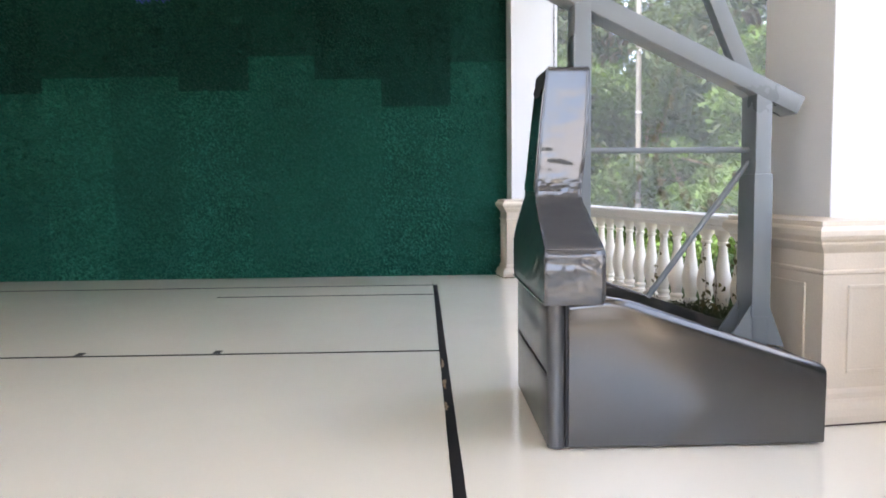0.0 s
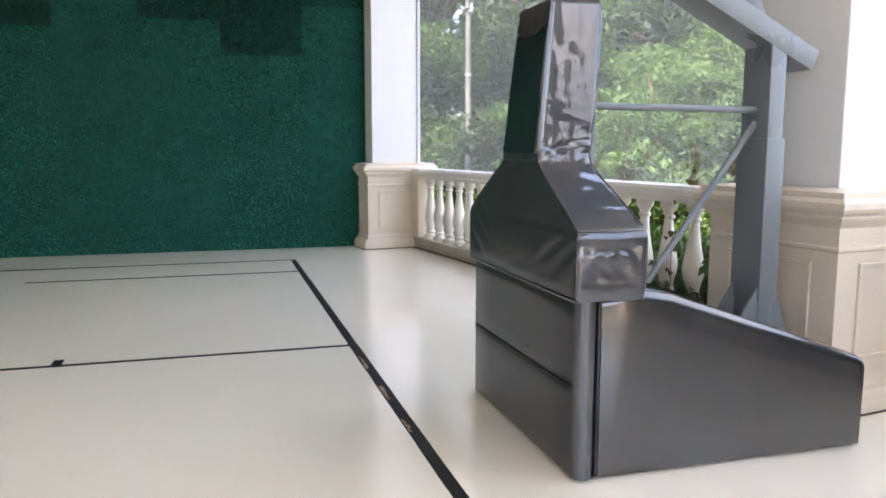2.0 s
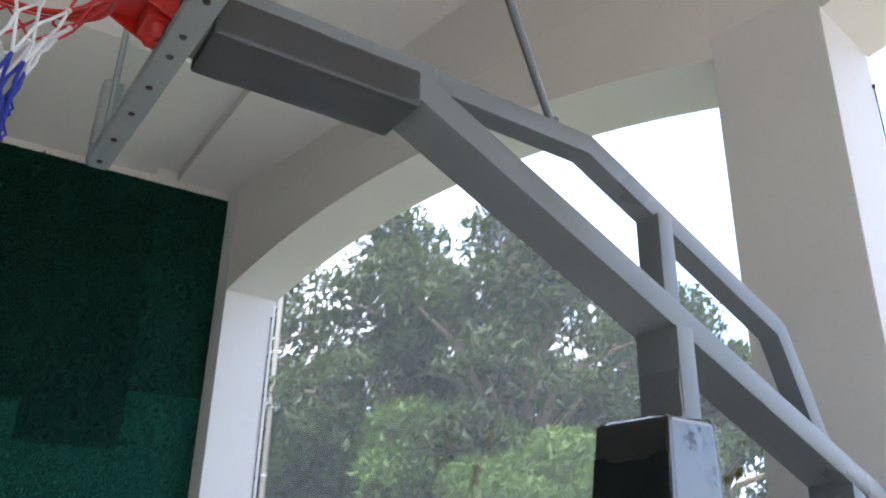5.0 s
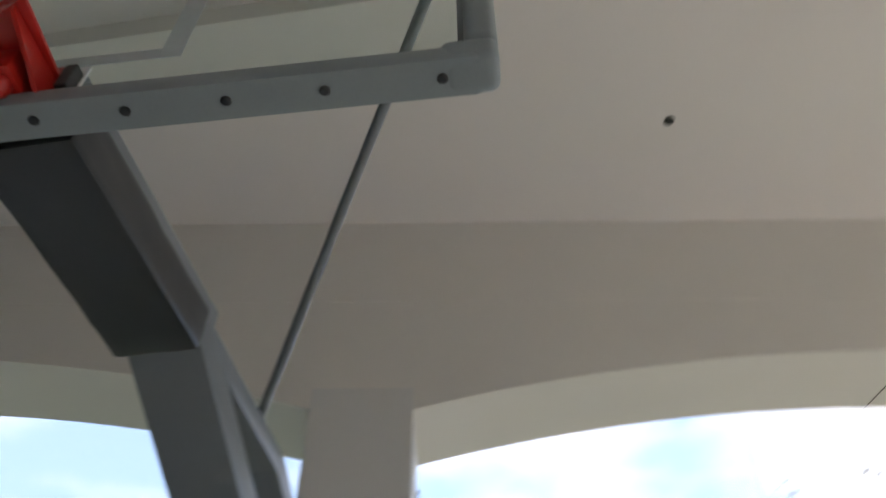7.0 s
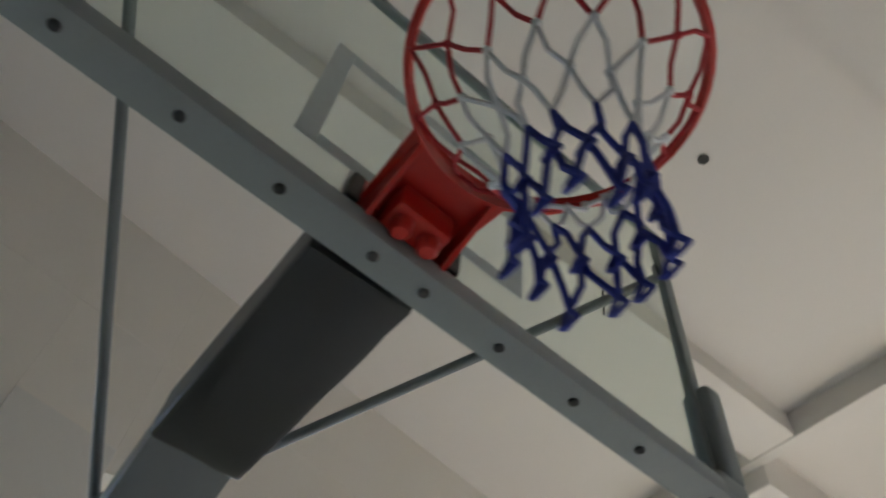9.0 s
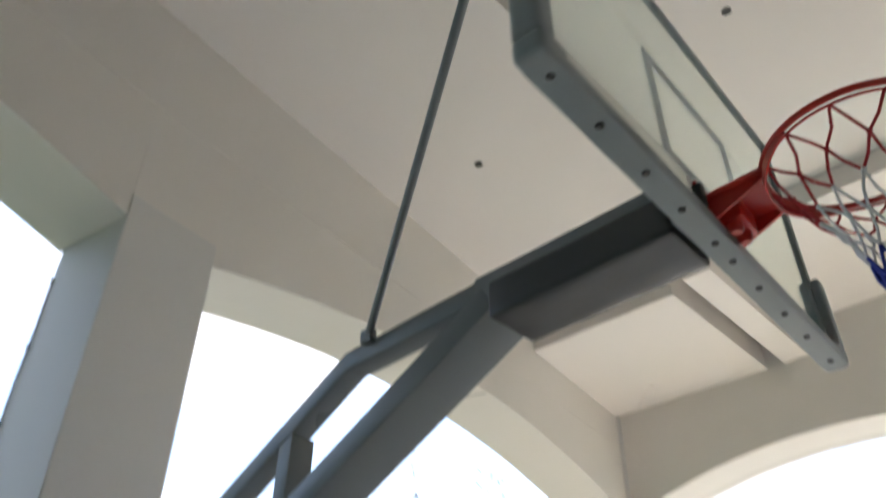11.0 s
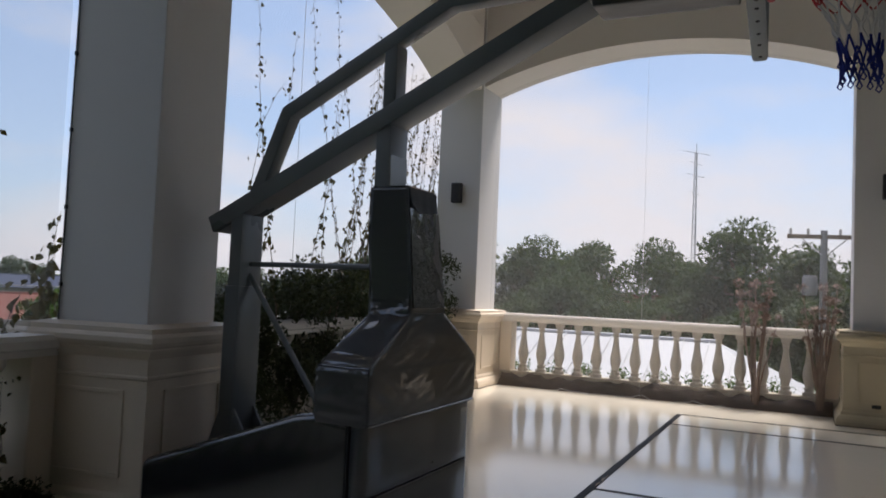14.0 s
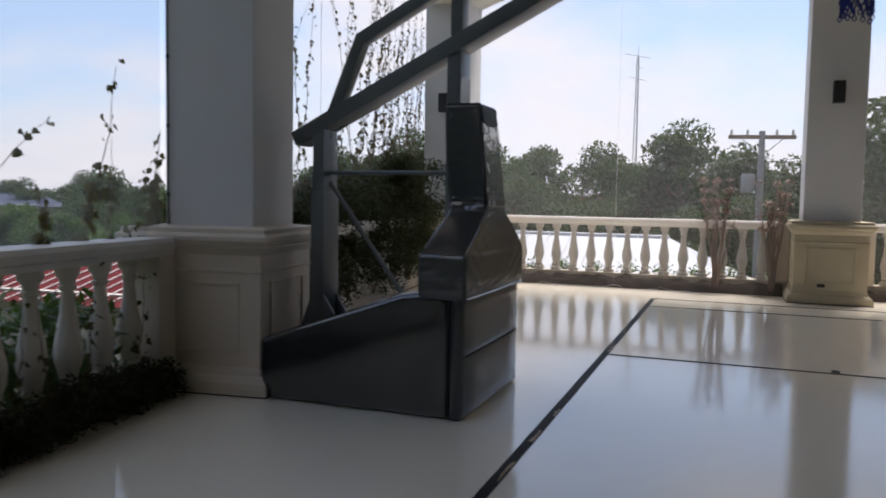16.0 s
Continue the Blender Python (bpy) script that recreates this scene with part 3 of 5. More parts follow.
BX = 2.29
balustrade(C1[0] - C2[1] - 0.22, COL @ Matrix.Translation((BX, C2[1] + 0.11, 0)), "beige stone balustrade with vase balusters between columns", rail_z=1.07, plinth=M_PLINTH)
balustrade(C2[0] - C3Y - 0.22, COL @ Matrix.Translation((BX, C3Y + 0.11, 0)), "beige stone balustrade with vase balusters between columns", rail_z=1.07, plinth=M_PLINTH)
TURN = Matrix.Rotation(radians(90), 4, "Z")
balustrade(C3X - C4X[1] - 0.22, Matrix.Translation((C3X - 0.11, -7.70, 0)) @ TURN, "pale stone balustrade with vase balusters at the open front", rail_z=1.10, curb=0.21, plinth=M_PLINTH, stone=M_BALUSTER_FRONT)
balustrade(bays[0][1] - bays[0][0] - 0.22, Matrix.Translation((bays[0][1] - 0.11, -7.70, 0)) @ TURN, "pale stone balustrade with vase balusters at the open front", rail_z=1.10, curb=0.21, plinth=M_PLINTH, stone=M_BALUSTER_FRONT)

# ---- the hoop: wheeled stand, padding, boom, board, rim, net ----
hoop = thing("basketball_hoop", Matrix(), "grey portable basketball hoop stand with vinyl padded base", "basketball hoop")
HW = 0.635


def bar(points, w, h, y=0.0):
    """A rectangular tube along points (x, z) in the stand's middle plane, mitred; w across, h deep."""
    pts = [Vector((p[0], 0, p[1])) for p in points]
    secs = []
    for i, p in enumerate(pts):
        a = (p - pts[i - 1]).normalized() if i else (pts[1] - p).normalized()
        b = (pts[i + 1] - p).normalized() if i < len(pts) - 1 else a
        d = (a + b).normalized()
        nrm = Vector((-d.z, 0, d.x))
        k = h / 2 / max(0.3, nrm.dot(Vector((-a.z, 0, a.x))))
        secs.append([tuple(p + nrm * k + Vector((0, y - w / 2, 0))), tuple(p + nrm * k + Vector((0, y + w / 2, 0))), tuple(p - nrm * k + Vector((0, y + w / 2, 0))), tuple(p - nrm * k + Vector((0, y - w / 2, 0)))])
    bm = loft(secs)
    bmesh.ops.bevel(bm, geom=bm.edges[:], offset=0.007, segments=2, affect="EDGES", profile=0.6)
    return bm


# base: two side panels, front cover, rear panel and deck
def wrinkled(bm, cuts, amp, scale, seed=0.0):
    """Subdivide and push the skin about, as stretched vinyl over foam."""
    bmesh.ops.subdivide_edges(bm, edges=bm.edges[:], cuts=cuts, use_grid_fill=True)
    bm.normal_update()
    moves = [(v, v.normal * amp * (noise.noise(Vector(v.co) * scale + Vector((seed, 0, 0))) + 0.5 * noise.noise(Vector(v.co) * scale * 2.7 + Vector((0, seed, 0))))) for v in bm.verts]
    for v, d in moves:
        v.co += d
    return bm


SIDE = [(0.105, 0.012), (1.43, 0.012), (1.435, 0.41), (1.405, 0.425), (0.42, 0.765), (0.30, 0.785), (0.105, 0.765)]
for s in (-1, 1):
    bm = prism(SIDE, s * HW, s * (HW - 0.055), "y")
    rim_edges = [e for e in bm.edges if all(v.co.z > 0.4 and abs(v.co.y) > HW - 0.01 for v in e.verts)]
    bmesh.ops.bevel(bm, geom=rim_edges, offset=0.045, segments=6, affect="EDGES", profile=0.5)
    bmesh.ops.bevel(bm, geom=[e for e in bm.edges if e.calc_face_angle(0) > 0.9], offset=0.012, segments=2, affect="EDGES", profile=0.6)
    bmesh.ops.triangulate(bm, faces=[f for f in bm.faces if len(f.verts) > 4])
    part("side_pad", bm, M_VINYL_FLAT, hoop, "taut grey vinyl side pad", smooth=40)
part("rear_pad", box((1.372, -HW + 0.056, 0.012), (1.43, HW - 0.056, 0.405), 0.014), M_VINYL_FLAT, hoop, smooth=40)
part("deck", prism([(0.30, 0.62), (1.37, 0.30), (1.37, 0.28), (0.30, 0.60)], -HW + 0.058, HW - 0.058, "y"), M_BLACK, hoop, "dark base deck")
part("base_frame", box((0.12, -HW + 0.06, 0.06), (1.36, HW - 0.06, 0.27)), M_BLACK, hoop, "black steel base under the covers")
lower_front = part("lower_front_pad", wrinkled(box((0.0, -HW + 0.02, 0.012), (0.10, HW - 0.02, 0.385), 0.016), 4, 0.0007, 3, 3), M_VINYL_SMOOTH, hoop, smooth=40)
part("upper_front_pad", wrinkled(box((0.0, -HW + 0.02, 0.392), (0.10, HW - 0.02, 0.752), 0.016), 4, 0.0007, 3, 5), M_VINYL_SMOOTH, hoop, smooth=40)
for s in (-1, 1):
    bm = tube([(0.048, s * (HW - 0.038), 0.012), (0.048, s * (HW - 0.038), 0.755)], 0.047, 16)
    part("corner_roll", bm, M_VINYL, hoop, "shiny grey vinyl corner roll", smooth=50)
part("front_seam", box((-0.004, -HW + 0.03, 0.384), (0.02, HW - 0.03, 0.392)), M_BLACK, lower_front)
for s in (-1, 1):
    part("panel_seam", box((0.094, min(s * (HW - 0.03), s * (HW - 0.004)), 0.015), (0.104, max(s * (HW - 0.03), s * (HW - 0.004)), 0.757)), M_BLACK, hoop)


def pad_section(x0, x1, hw, z, r=0.03, n=4):
    """A rounded rectangle at height z."""
    pts = []
    for cx, cy, a0 in ((x0 + r, -hw + r, 180), (x1 - r, -hw + r, 270), (x1 - r, hw - r, 0), (x0 + r, hw - r, 90)):
        for i in range(n + 1):
            a = radians(a0 + 90 * i / n)
            pts.append((cx + r * math.cos(a), cy + r * math.sin(a), z))
    return pts


PAD = [(0.752, -0.015, 0.285, 0.645), (0.80, -0.02, 0.29, 0.655), (0.90, -0.02, 0.29, 0.655), (1.00, -0.02, 0.29, 0.655), (1.03, -0.015, 0.285, 0.645), (1.10, -0.015, 0.275, 0.535), (1.18, -0.01, 0.265, 0.395), (1.25, -0.005, 0.255, 0.275), (1.285, 0.0, 0.255, 0.225), (1.34, 0.0, 0.26, 0.205), (1.50, 0.015, 0.28, 0.20), (1.70, 0.035, 0.30, 0.19), (1.88, 0.055, 0.31, 0.178), (1.982, 0.066, 0.312, 0.171), (2.0, 0.084, 0.30, 0.152)]
dense = []
for (za, a0, a1, ah), (zb, b0, b1, bh) in zip(PAD, PAD[1:]):
    n = max(1, int((zb - za) / 0.009))
    for i in range(n):
        f = i / n
        dense.append((za + (zb - za) * f, a0 + (b0 - a0) * f, a1 + (b1 - a1) * f, ah + (bh - ah) * f))
dense.append(PAD[-1])
secs = []
for z, a, b, h in dense:
    base = pad_section(a, b, h, z, 0.017, 3)
    ring = []
    for p, q in zip(base, base[1:] + base[:1]):
        run = (Vector(q) - Vector(p)).length
        n = 40 if abs(p[1] - q[1]) > 0.15 and abs(p[0] - q[0]) < 0.02 else 22 if run > 0.05 else 1
        for i in range(n):
            ring.append(tuple(Vector(p).lerp(Vector(q), i / n)))
    secs.append(ring)
bm = loft(secs)
bm.normal_update()
for v, d in [(v, v.normal.copy()) for v in bm.verts]:
    z = v.co.z
    flank = min(1.0, max(0.0, (abs(d.y) - 0.35) / 0.4))
    fold = math.exp(-((z - 1.30) / 0.07) ** 2) + 0.55 * math.exp(-((z - 1.06) / 0.08) ** 2) + 0.5 * math.exp(-((z - 0.80) / 0.06) ** 2) + 0.12
    across = Vector((v.co.x * 9, v.co.y * 3.5, z * 26 + v.co.y * 9))
    v.co += d * fold * (0.004 + 0.006 * flank) * noise.noise(across) + d * 0.0012 * noise.noise(Vector(v.co) * 7)
    side = min(1.0, max(0.0, (abs(v.co.y) - 0.12) / 0.3))
    low = math.exp(-((z - 0.90) / 0.13) ** 2) * side
    v.co += d * low * 0.0085 * noise.noise(Vector((v.co.y * 3, z * 24 - abs(v.co.y) * 15, v.co.x * 4)))
    # sharp creases fan out from the front corner of the waist
    fan = flank * math.exp(-((z - 1.335) / 0.045) ** 2)
    ray = math.atan2(z - 1.345, v.co.x + 0.06)
    v.co += d * fan * 0.011 * (1 - abs(noise.noise(Vector((ray * 16, v.co.x * 3, 3.0))))) ** 5
    block = flank * math.exp(-((z - 0.93) / 0.07) ** 2)
    v.co += d * block * 0.006 * (1 - abs(noise.noise(Vector((v.co.x * 14 + z * 9, z * 13, 6.0))))) ** 4
    # long pulled creases on the flanks of the tower, a nearly flat front
    high = min(1.0, max(0.0, (z - 1.28) / 0.08))
    v.co += d * high * (0.0003 + 0.0004 * flank) * noise.noise(Vector((v.co.x * 26, v.co.y * 14 + 5, z * 6)))
front_pad = part("front_pad", bm, M_VINYL, hoop, "shiny creased grey vinyl front pad", smooth=70)
# the broad lower front is pulled smoother than the flanks
front_pad.data.materials.append(M_VINYL_SMOOTH)
for p in front_pad.data.polygons:
    if p.normal.x < -0.6 and p.center.z < 1.31:
        p.material_index = 1
# clear glossy film over the tower's front
film = bmesh.new()
sheet = []
for i in range(25):
    z = 1.325 + 0.545 * i / 24
    a = np.interp(z, [p[0] for p in PAD], [p[1] for p in PAD])
    h = 0.192 - 0.03 * (z - 1.33)
    sheet.append([(a - 0.0045 + 0.0010 * noise.noise((k * 0.5, i * 0.3, 4)) - 0.003 * math.exp(-((i - 0.5) / 2.0) ** 2), -h + 2 * h * k / 12, z) for k in range(13)])
face_v = [[film.verts.new(p) for p in r] for r in sheet]
back_v = [[film.verts.new((p[0] + 0.012, p[1], p[2])) for p in r] for r in sheet]
for i in range(24):
    for k in range(12):
        film.faces.new((face_v[i][k], face_v[i + 1][k], face_v[i + 1][k + 1], face_v[i][k + 1]))
    for k, (u, v) in ((0, (face_v, back_v)), (12, (back_v, face_v))):
        film.faces.new((u[i][k], v[i][k], v[i + 1][k], u[i + 1][k]))
for i in (0, 24):
    for k in range(12):
        film.faces.new((face_v[i][k], face_v[i][k + 1], back_v[i][k + 1], back_v[i][k]))
bmesh.ops.recalc_face_normals(film, faces=film.faces[:])
part("front_film", film, M_FILM, front_pad, "mirror smooth plastic film on the tower", smooth=40)
for s in (-1, 1):
    for front in (True, False):
        path = [((a + 0.005 if front else b - 0.005), s * (h - 0.005), z) for z, a, b, h in dense if z > 0.76]
        part("piping", tube(path, 0.006, 6), M_VINYL, front_pad, smooth=60)
for s in (-1, 1):
    part("shoulder_piping", tube([(-0.012, s * 0.6465, 1.030), (0.14, s * 0.650, 1.028), (0.282, s * 0.6465, 1.030)], 0.005, 6), M_VINYL, front_pad, smooth=60)
part("hem_piping", tube([(-0.020, -0.64, 0.757), (-0.021, 0.0, 0.755), (-0.020, 0.64, 0.757)], 0.006, 6), M_VINYL, front_pad, smooth=60)
part("pad_hem", box((-0.022, -0.645, 0.748), (0.28, 0.645, 0.757), 0.002), M_BLACK, front_pad)
# a loose dull flap hangs over the top of the tower's front
flap = bmesh.new()
rows = []
for i in range(13):
    y = -0.160 + 0.320 * i / 12
    drop = 0.105 + 0.030 * math.sin(math.pi * i / 12) + 0.012 * noise.noise((i * 0.5, 2.0, 0.3))
    rows.append([(0.092, y * 0.90, 2.004), (0.0605, y * 1.03, 1.980), (0.056 - 0.003 * abs(math.sin(i * 0.9)), y, 1.985 - drop * 0.6), (0.046 - 0.004 * abs(math.sin(i * 0.9)), y, 1.985 - drop)])
outer_v = [[flap.verts.new(p) for p in r] for r in rows]
inner_v = [[flap.verts.new((p[0] + 0.005, p[1], p[2] - 0.001)) for p in r] for r in rows]
for g0, g1 in zip(outer_v, outer_v[1:]):
    for k in range(3):
        flap.faces.new((g0[k], g0[k + 1], g1[k + 1], g1[k]))
for i in range(12):
    for k in range(3):
        flap.faces.new((inner_v[i][k], inner_v[i + 1][k], inner_v[i + 1][k + 1], inner_v[i][k + 1]))
    flap.faces.new((outer_v[i][3], inner_v[i][3], inner_v[i + 1][3], outer_v[i + 1][3]))
bmesh.ops.recalc_face_normals(flap, faces=flap.faces[:])
part("top_flap", flap, material("limp_vinyl", (0.024, 0.025, 0.025), 0.6, grain=(120, 0.05), stain=(6, 0.15)), front_pad, "loose dull grey vinyl flap", smooth=60)
part("pad_seam", tube([(-0.001, -0.20, 1.30), (-0.002, 0.0, 1.292), (-0.001, 0.20, 1.30)], 0.003, 6), M_BLACK, front_pad)

# posts, boom, rails; the boom stands a little askew on the base
ASKEW = Matrix.Translation((1.4, 0, 0)) @ Matrix.Rotation(radians(-0.75), 4, "Z") @ Matrix.Translation((-1.4, 0, 0))
BX0 = -1.656
part("front_post", bar([(0.285, 0.55), (0.285, 2.36)], 0.207, 0.095), M_STEEL, hoop, smooth=40)
part("post_plate", box((0.2335, -0.098, 1.66), (0.2395, 0.098, 2.19), 0.002), material("bright_plate", (0.36, 0.38, 0.39), 0.25, metal=0.5, grain=(60, 0.05), stain=(3, 0.05)), hoop, "pale shiny steel plate on the post")
part("upper_post", bar([(0.285, 2.47), (0.285, 2.84)], 0.12, 0.085), M_STEEL, hoop, smooth=40)
part("rear_post", bar([(1.315, 0.40), (1.315, 1.86)], 0.207, 0.09), M_STEEL, hoop, smooth=40)
part("post_sleeve", box((1.262, -0.114, 0.58), (1.368, 0.114, 1.40), 0.006), M_STEEL, hoop, smooth=40)
for s in (-1, 1):
    part("gusset", prism([(1.36, 0.42), (1.56 - 0.10, 0.40), (1.362, 0.66)], s * 0.10, s * 0.085, "y"), M_STEEL, hoop)
    part("front_gusset", prism([(1.27, 0.66), (1.27, 0.42), (1.13, 0.44)], s * 0.10, s * 0.085, "y"), M_STEEL, hoop)
part("boom", bar([(1.525, 1.78), (-0.90, 2.985)], 0.215, 0.105), M_STEEL, hoop, smooth=40, at=ASKEW)
part("upper_rail", bar([(1.25, 1.93), (1.015, 2.487), (-0.085, 3.055), (-0.90, 3.078), (-1.32, 3.078)], 0.10, 0.085), M_STEEL, hoop, smooth=40, at=ASKEW)
part("arm", box((-1.634, -0.105, 2.925), (-0.84, 0.105, 3.085), 0.01), M_STEEL, hoop, smooth=40, at=ASKEW)
part("arm_pad", wrinkled(box((-1.60, -0.118, 2.89), (-0.915, 0.118, 3.03), 0.012), 8, 0.004, 9, 8), M_VINYL_DULL, hoop, "grey vinyl pad under the arm", smooth=60, at=ASKEW)
part("tie_rod", tube([(0.32, 0, 1.545), (1.28, 0, 1.54)], 0.017, 12), M_STEEL, hoop, smooth=60)
part("brace_rod", tube([(1.275, 0, 1.475), (0.69, 0, 0.69)], 0.017, 12), M_STEEL, hoop, smooth=60)
for lug, foot in (((-0.262, 0.004, 3.112), (-1.622, -0.895, 3.715)), ((-0.236, 0.090, 3.112), (-1.686, 0.935, 3.78))):
    stay = part("board_stay", tube([lug, foot], 0.0165, 12), M_STEEL, hoop, smooth=60)
    part("stay_foot", box((foot[0] - 0.012, foot[1] - 0.026, foot[2] - 0.036), (foot[0] + 0.004, foot[1] + 0.026, foot[2] + 0.036), 0.003), M_STEEL, stay)
    part("stay_lug", box((lug[0] - 0.03, lug[1] - 0.018, lug[2] - 0.035), (lug[0] + 0.03, lug[1] + 0.018, lug[2] + 0.02), 0.004), M_STEEL, stay)

# board and rim, mounted a little askew on the arm
YAW = Matrix.Translation((BX0, 0.0, 0.004)) @ Matrix.Rotation(radians(2), 4, "Z") @ Matrix.Translation((-BX0, 0, 0))
frame_bits = [("bottom_frame", (BX0 - 0.05, -0.905, 2.865), (BX0 + 0.02, 0.905, 2.915)), ("top_frame", (BX0 - 0.028, -0.915, 3.90), (BX0 + 0.004, 0.915, 3.93)), ("side_frame", (BX0 - 0.028, -0.915, 2.916), (BX0 + 0.004, -0.88, 3.899)), ("side_frame", (BX0 - 0.028, 0.88, 2.916), (BX0 + 0.004, 0.915, 3.899))]
glass_board = part("glass_board", box((BX0 - 0.018, -0.879, 2.917), (BX0 - 0.006, 0.879, 3.898)), M_GLASS, hoop, "clear glass backboard", at=YAW)
for nm, lo, hi in frame_bits:
    part(nm, box(lo, hi, 0.004), M_FRAME, hoop, "grey metal board frame", smooth=40, at=YAW)
bottom_pad = part("bottom_pad", box((BX0 - 0.0592, -0.925, 2.8538), (BX0 + 0.0272, 0.925, 2.904), 0.014), M_FRAME, hoop, "grey board edge pad", smooth=50, at=YAW)
for s in (-1, 1):
    part("corner_pad", box((BX0 - 0.06, min(s * 0.846, s * 0.958), 2.853), (BX0 + 0.028, max(s * 0.846, s * 0.958), 2.93), 0.026, seg=4), M_FRAME, hoop, smooth=50, at=YAW)
    part("corner_upright_pad", box((BX0 - 0.06, min(s * 0.893, s * 0.958), 2.917), (BX0 + 0.028, max(s * 0.893, s * 0.958), 3.22), 0.024, seg=4), M_FRAME, hoop, smooth=50, at=YAW)
for y in (-0.85, -0.627, -0.435, -0.235, -0.05, 0.066, 0.265, 0.458, 0.675, 0.875):
    part("bolt", lathe([(0.011, 0.0), (0.011, 0.004), (0.007, 0.007)], 10), M_BOLT, bottom_pad, at=Matrix.Translation((BX0 - 0.02, y, 2.8542)) @ Matrix.Rotation(math.pi, 4, "X"))
for lo, hi in (((-0.295, 3.05), (-0.245, 3.50)), ((0.245, 3.05), (0.295, 3.50)), ((-0.244, 3.45), (0.244, 3.50)), ((-0.244, 3.05), (0.244, 3.09))):
    part("shooting_square_bar", box((BX0 - 0.0205, lo[0], lo[1]), (BX0 - 0.0185, hi[0], hi[1])), M_MARK, glass_board, "pale target bar on the glass")

# rim
RX, RY, RZ, RR = -2.092, 0.03, 2.98, 0.2445
rim = part("rim", tube([(RX + RR * math.cos(a), RY + RR * math.sin(a), RZ) for a in [2 * math.pi * i / 48 for i in range(48)]], 0.0095, 10, closed=True), M_RED, hoop, "red steel rim", smooth=60, at=YAW)
part("rim_plate", box((BX0 - 0.035, RY - 0.115, 2.917), (BX0 - 0.021, RY + 0.115, 3.03), 0.004), M_RED, rim, smooth=40)
arm = prism([(BX0 - 0.03, RY - 0.10), (BX0 - 0.03, RY + 0.10), (RX + RR * 0.86, RY + 0.115), (RX + RR * 0.97, RY + 0.05), (RX + RR * 0.97, RY - 0.05), (RX + RR * 0.86, RY - 0.115)], RZ - 0.014, RZ - 0.003, "z", bevel=0.002)
part("rim_bracket", arm, M_RED, rim, smooth=40)
for y in (-0.118, 0.118):
    part("damper", box((BX0 - 0.052, RY + y - 0.014, 2.925), (BX0 - 0.022, RY + y + 0.014, 3.005), 0.006), M_DARK, rim, "black rubber damper")
part("backing_plate", box((BX0 - 0.0235, RY - 0.135, 2.918), (BX0 - 0.0185, RY + 0.135, 3.04), 0.001), M_SHAFT, rim, "white backing plate")
for s in (-1, 1):
    part("rim_cheek", prism([(BX0 - 0.034, RZ - 0.10), (BX0 - 0.034, RZ - 0.015), (RX + RR * 0.92, RZ - 0.015), (RX + RR * 1.02, RZ - 0.032)], RY + s * 0.082, RY + s * 0.092, "y"), M_RED, rim, smooth=40)
fl = bmesh.new()
arc = [-1.05 + 2.1 * i / 20 for i in range(21)]
ring = [[fl.verts.new((RX + rr * math.cos(a), RY + rr * math.sin(a), RZ + z)) for rr, z in ((RR - 0.003, -0.004), (RR + 0.003, -0.004), (RR + 0.003, -0.018 - 0.034 * math.cos(1.4 * a)), (RR - 0.003, -0.018 - 0.034 * math.cos(1.4 * a)))] for a in arc]
for p, q in zip(ring, ring[1:]):
    for k in range(4):
        fl.faces.new((p[k], p[(k + 1) % 4], q[(k + 1) % 4], q[k]))
fl.faces.new(ring[0][::-1])
fl.faces.new(ring[-1])
bmesh.ops.recalc_face_normals(fl, faces=fl.faces[:])
part("rim_flange", fl, M_RED, rim, "red curved flange under the rim", smooth=40)
part("spring_box", box((BX0 - 0.12, RY - 0.06, RZ - 0.085), (BX0 - 0.036, RY + 0.06, RZ - 0.016), 0.012), M_RED, rim, smooth=40)
for y in (-0.03, 0.03):
    part("spring_cap", lathe([(0.022, 0), (0.022, 0.02), (0.014, 0.03)], 14), M_RED, rim, at=Matrix.Translation((BX0 - 0.085, RY + y, RZ - 0.088)) @ Matrix.Rotation(math.pi, 4, "X"), smooth=50)
part("net_rail", tube([(RX + (RR - 0.004) * math.cos(a), RY + (RR - 0.004) * math.sin(a), RZ - 0.02) for a in [0.35 + 5.6 * i / 40 for i in range(41)]], 0.004, 6), M_RED, rim, smooth=60)
NET = [(RR - 0.004, -0.018), (0.192, -0.10), (0.152, -0.175), (0.108, -0.25), (0.088, -0.345), (0.080, -0.435), (0.084, -0.52)]
tiers = [(M_NET_R, "red net cord"), (M_NET_R, "red net cord"), (M_NET_W, "white net cord"), (M_NET_W, "white net cord"), (M_NET_B, "blue net cord"), (M_NET_B, "blue net cord")]


def net_point(level, a):
    """A knot of the net, which hangs a little askew and gathers below."""
    radius, z = NET[level]
    sway = -0.03 * (level / 6) ** 1.5
    return Vector((RX + sway + radius * math.cos(a) + 0.02 * (level / 6) * noise.noise((a * 3, level, 1)), RY + radius * math.sin(a) + 0.02 * (level / 6) * noise.noise((a * 3, level, 7)), RZ + z + 0.05 * (level / 6) * noise.noise((a * 2, level, 3))))


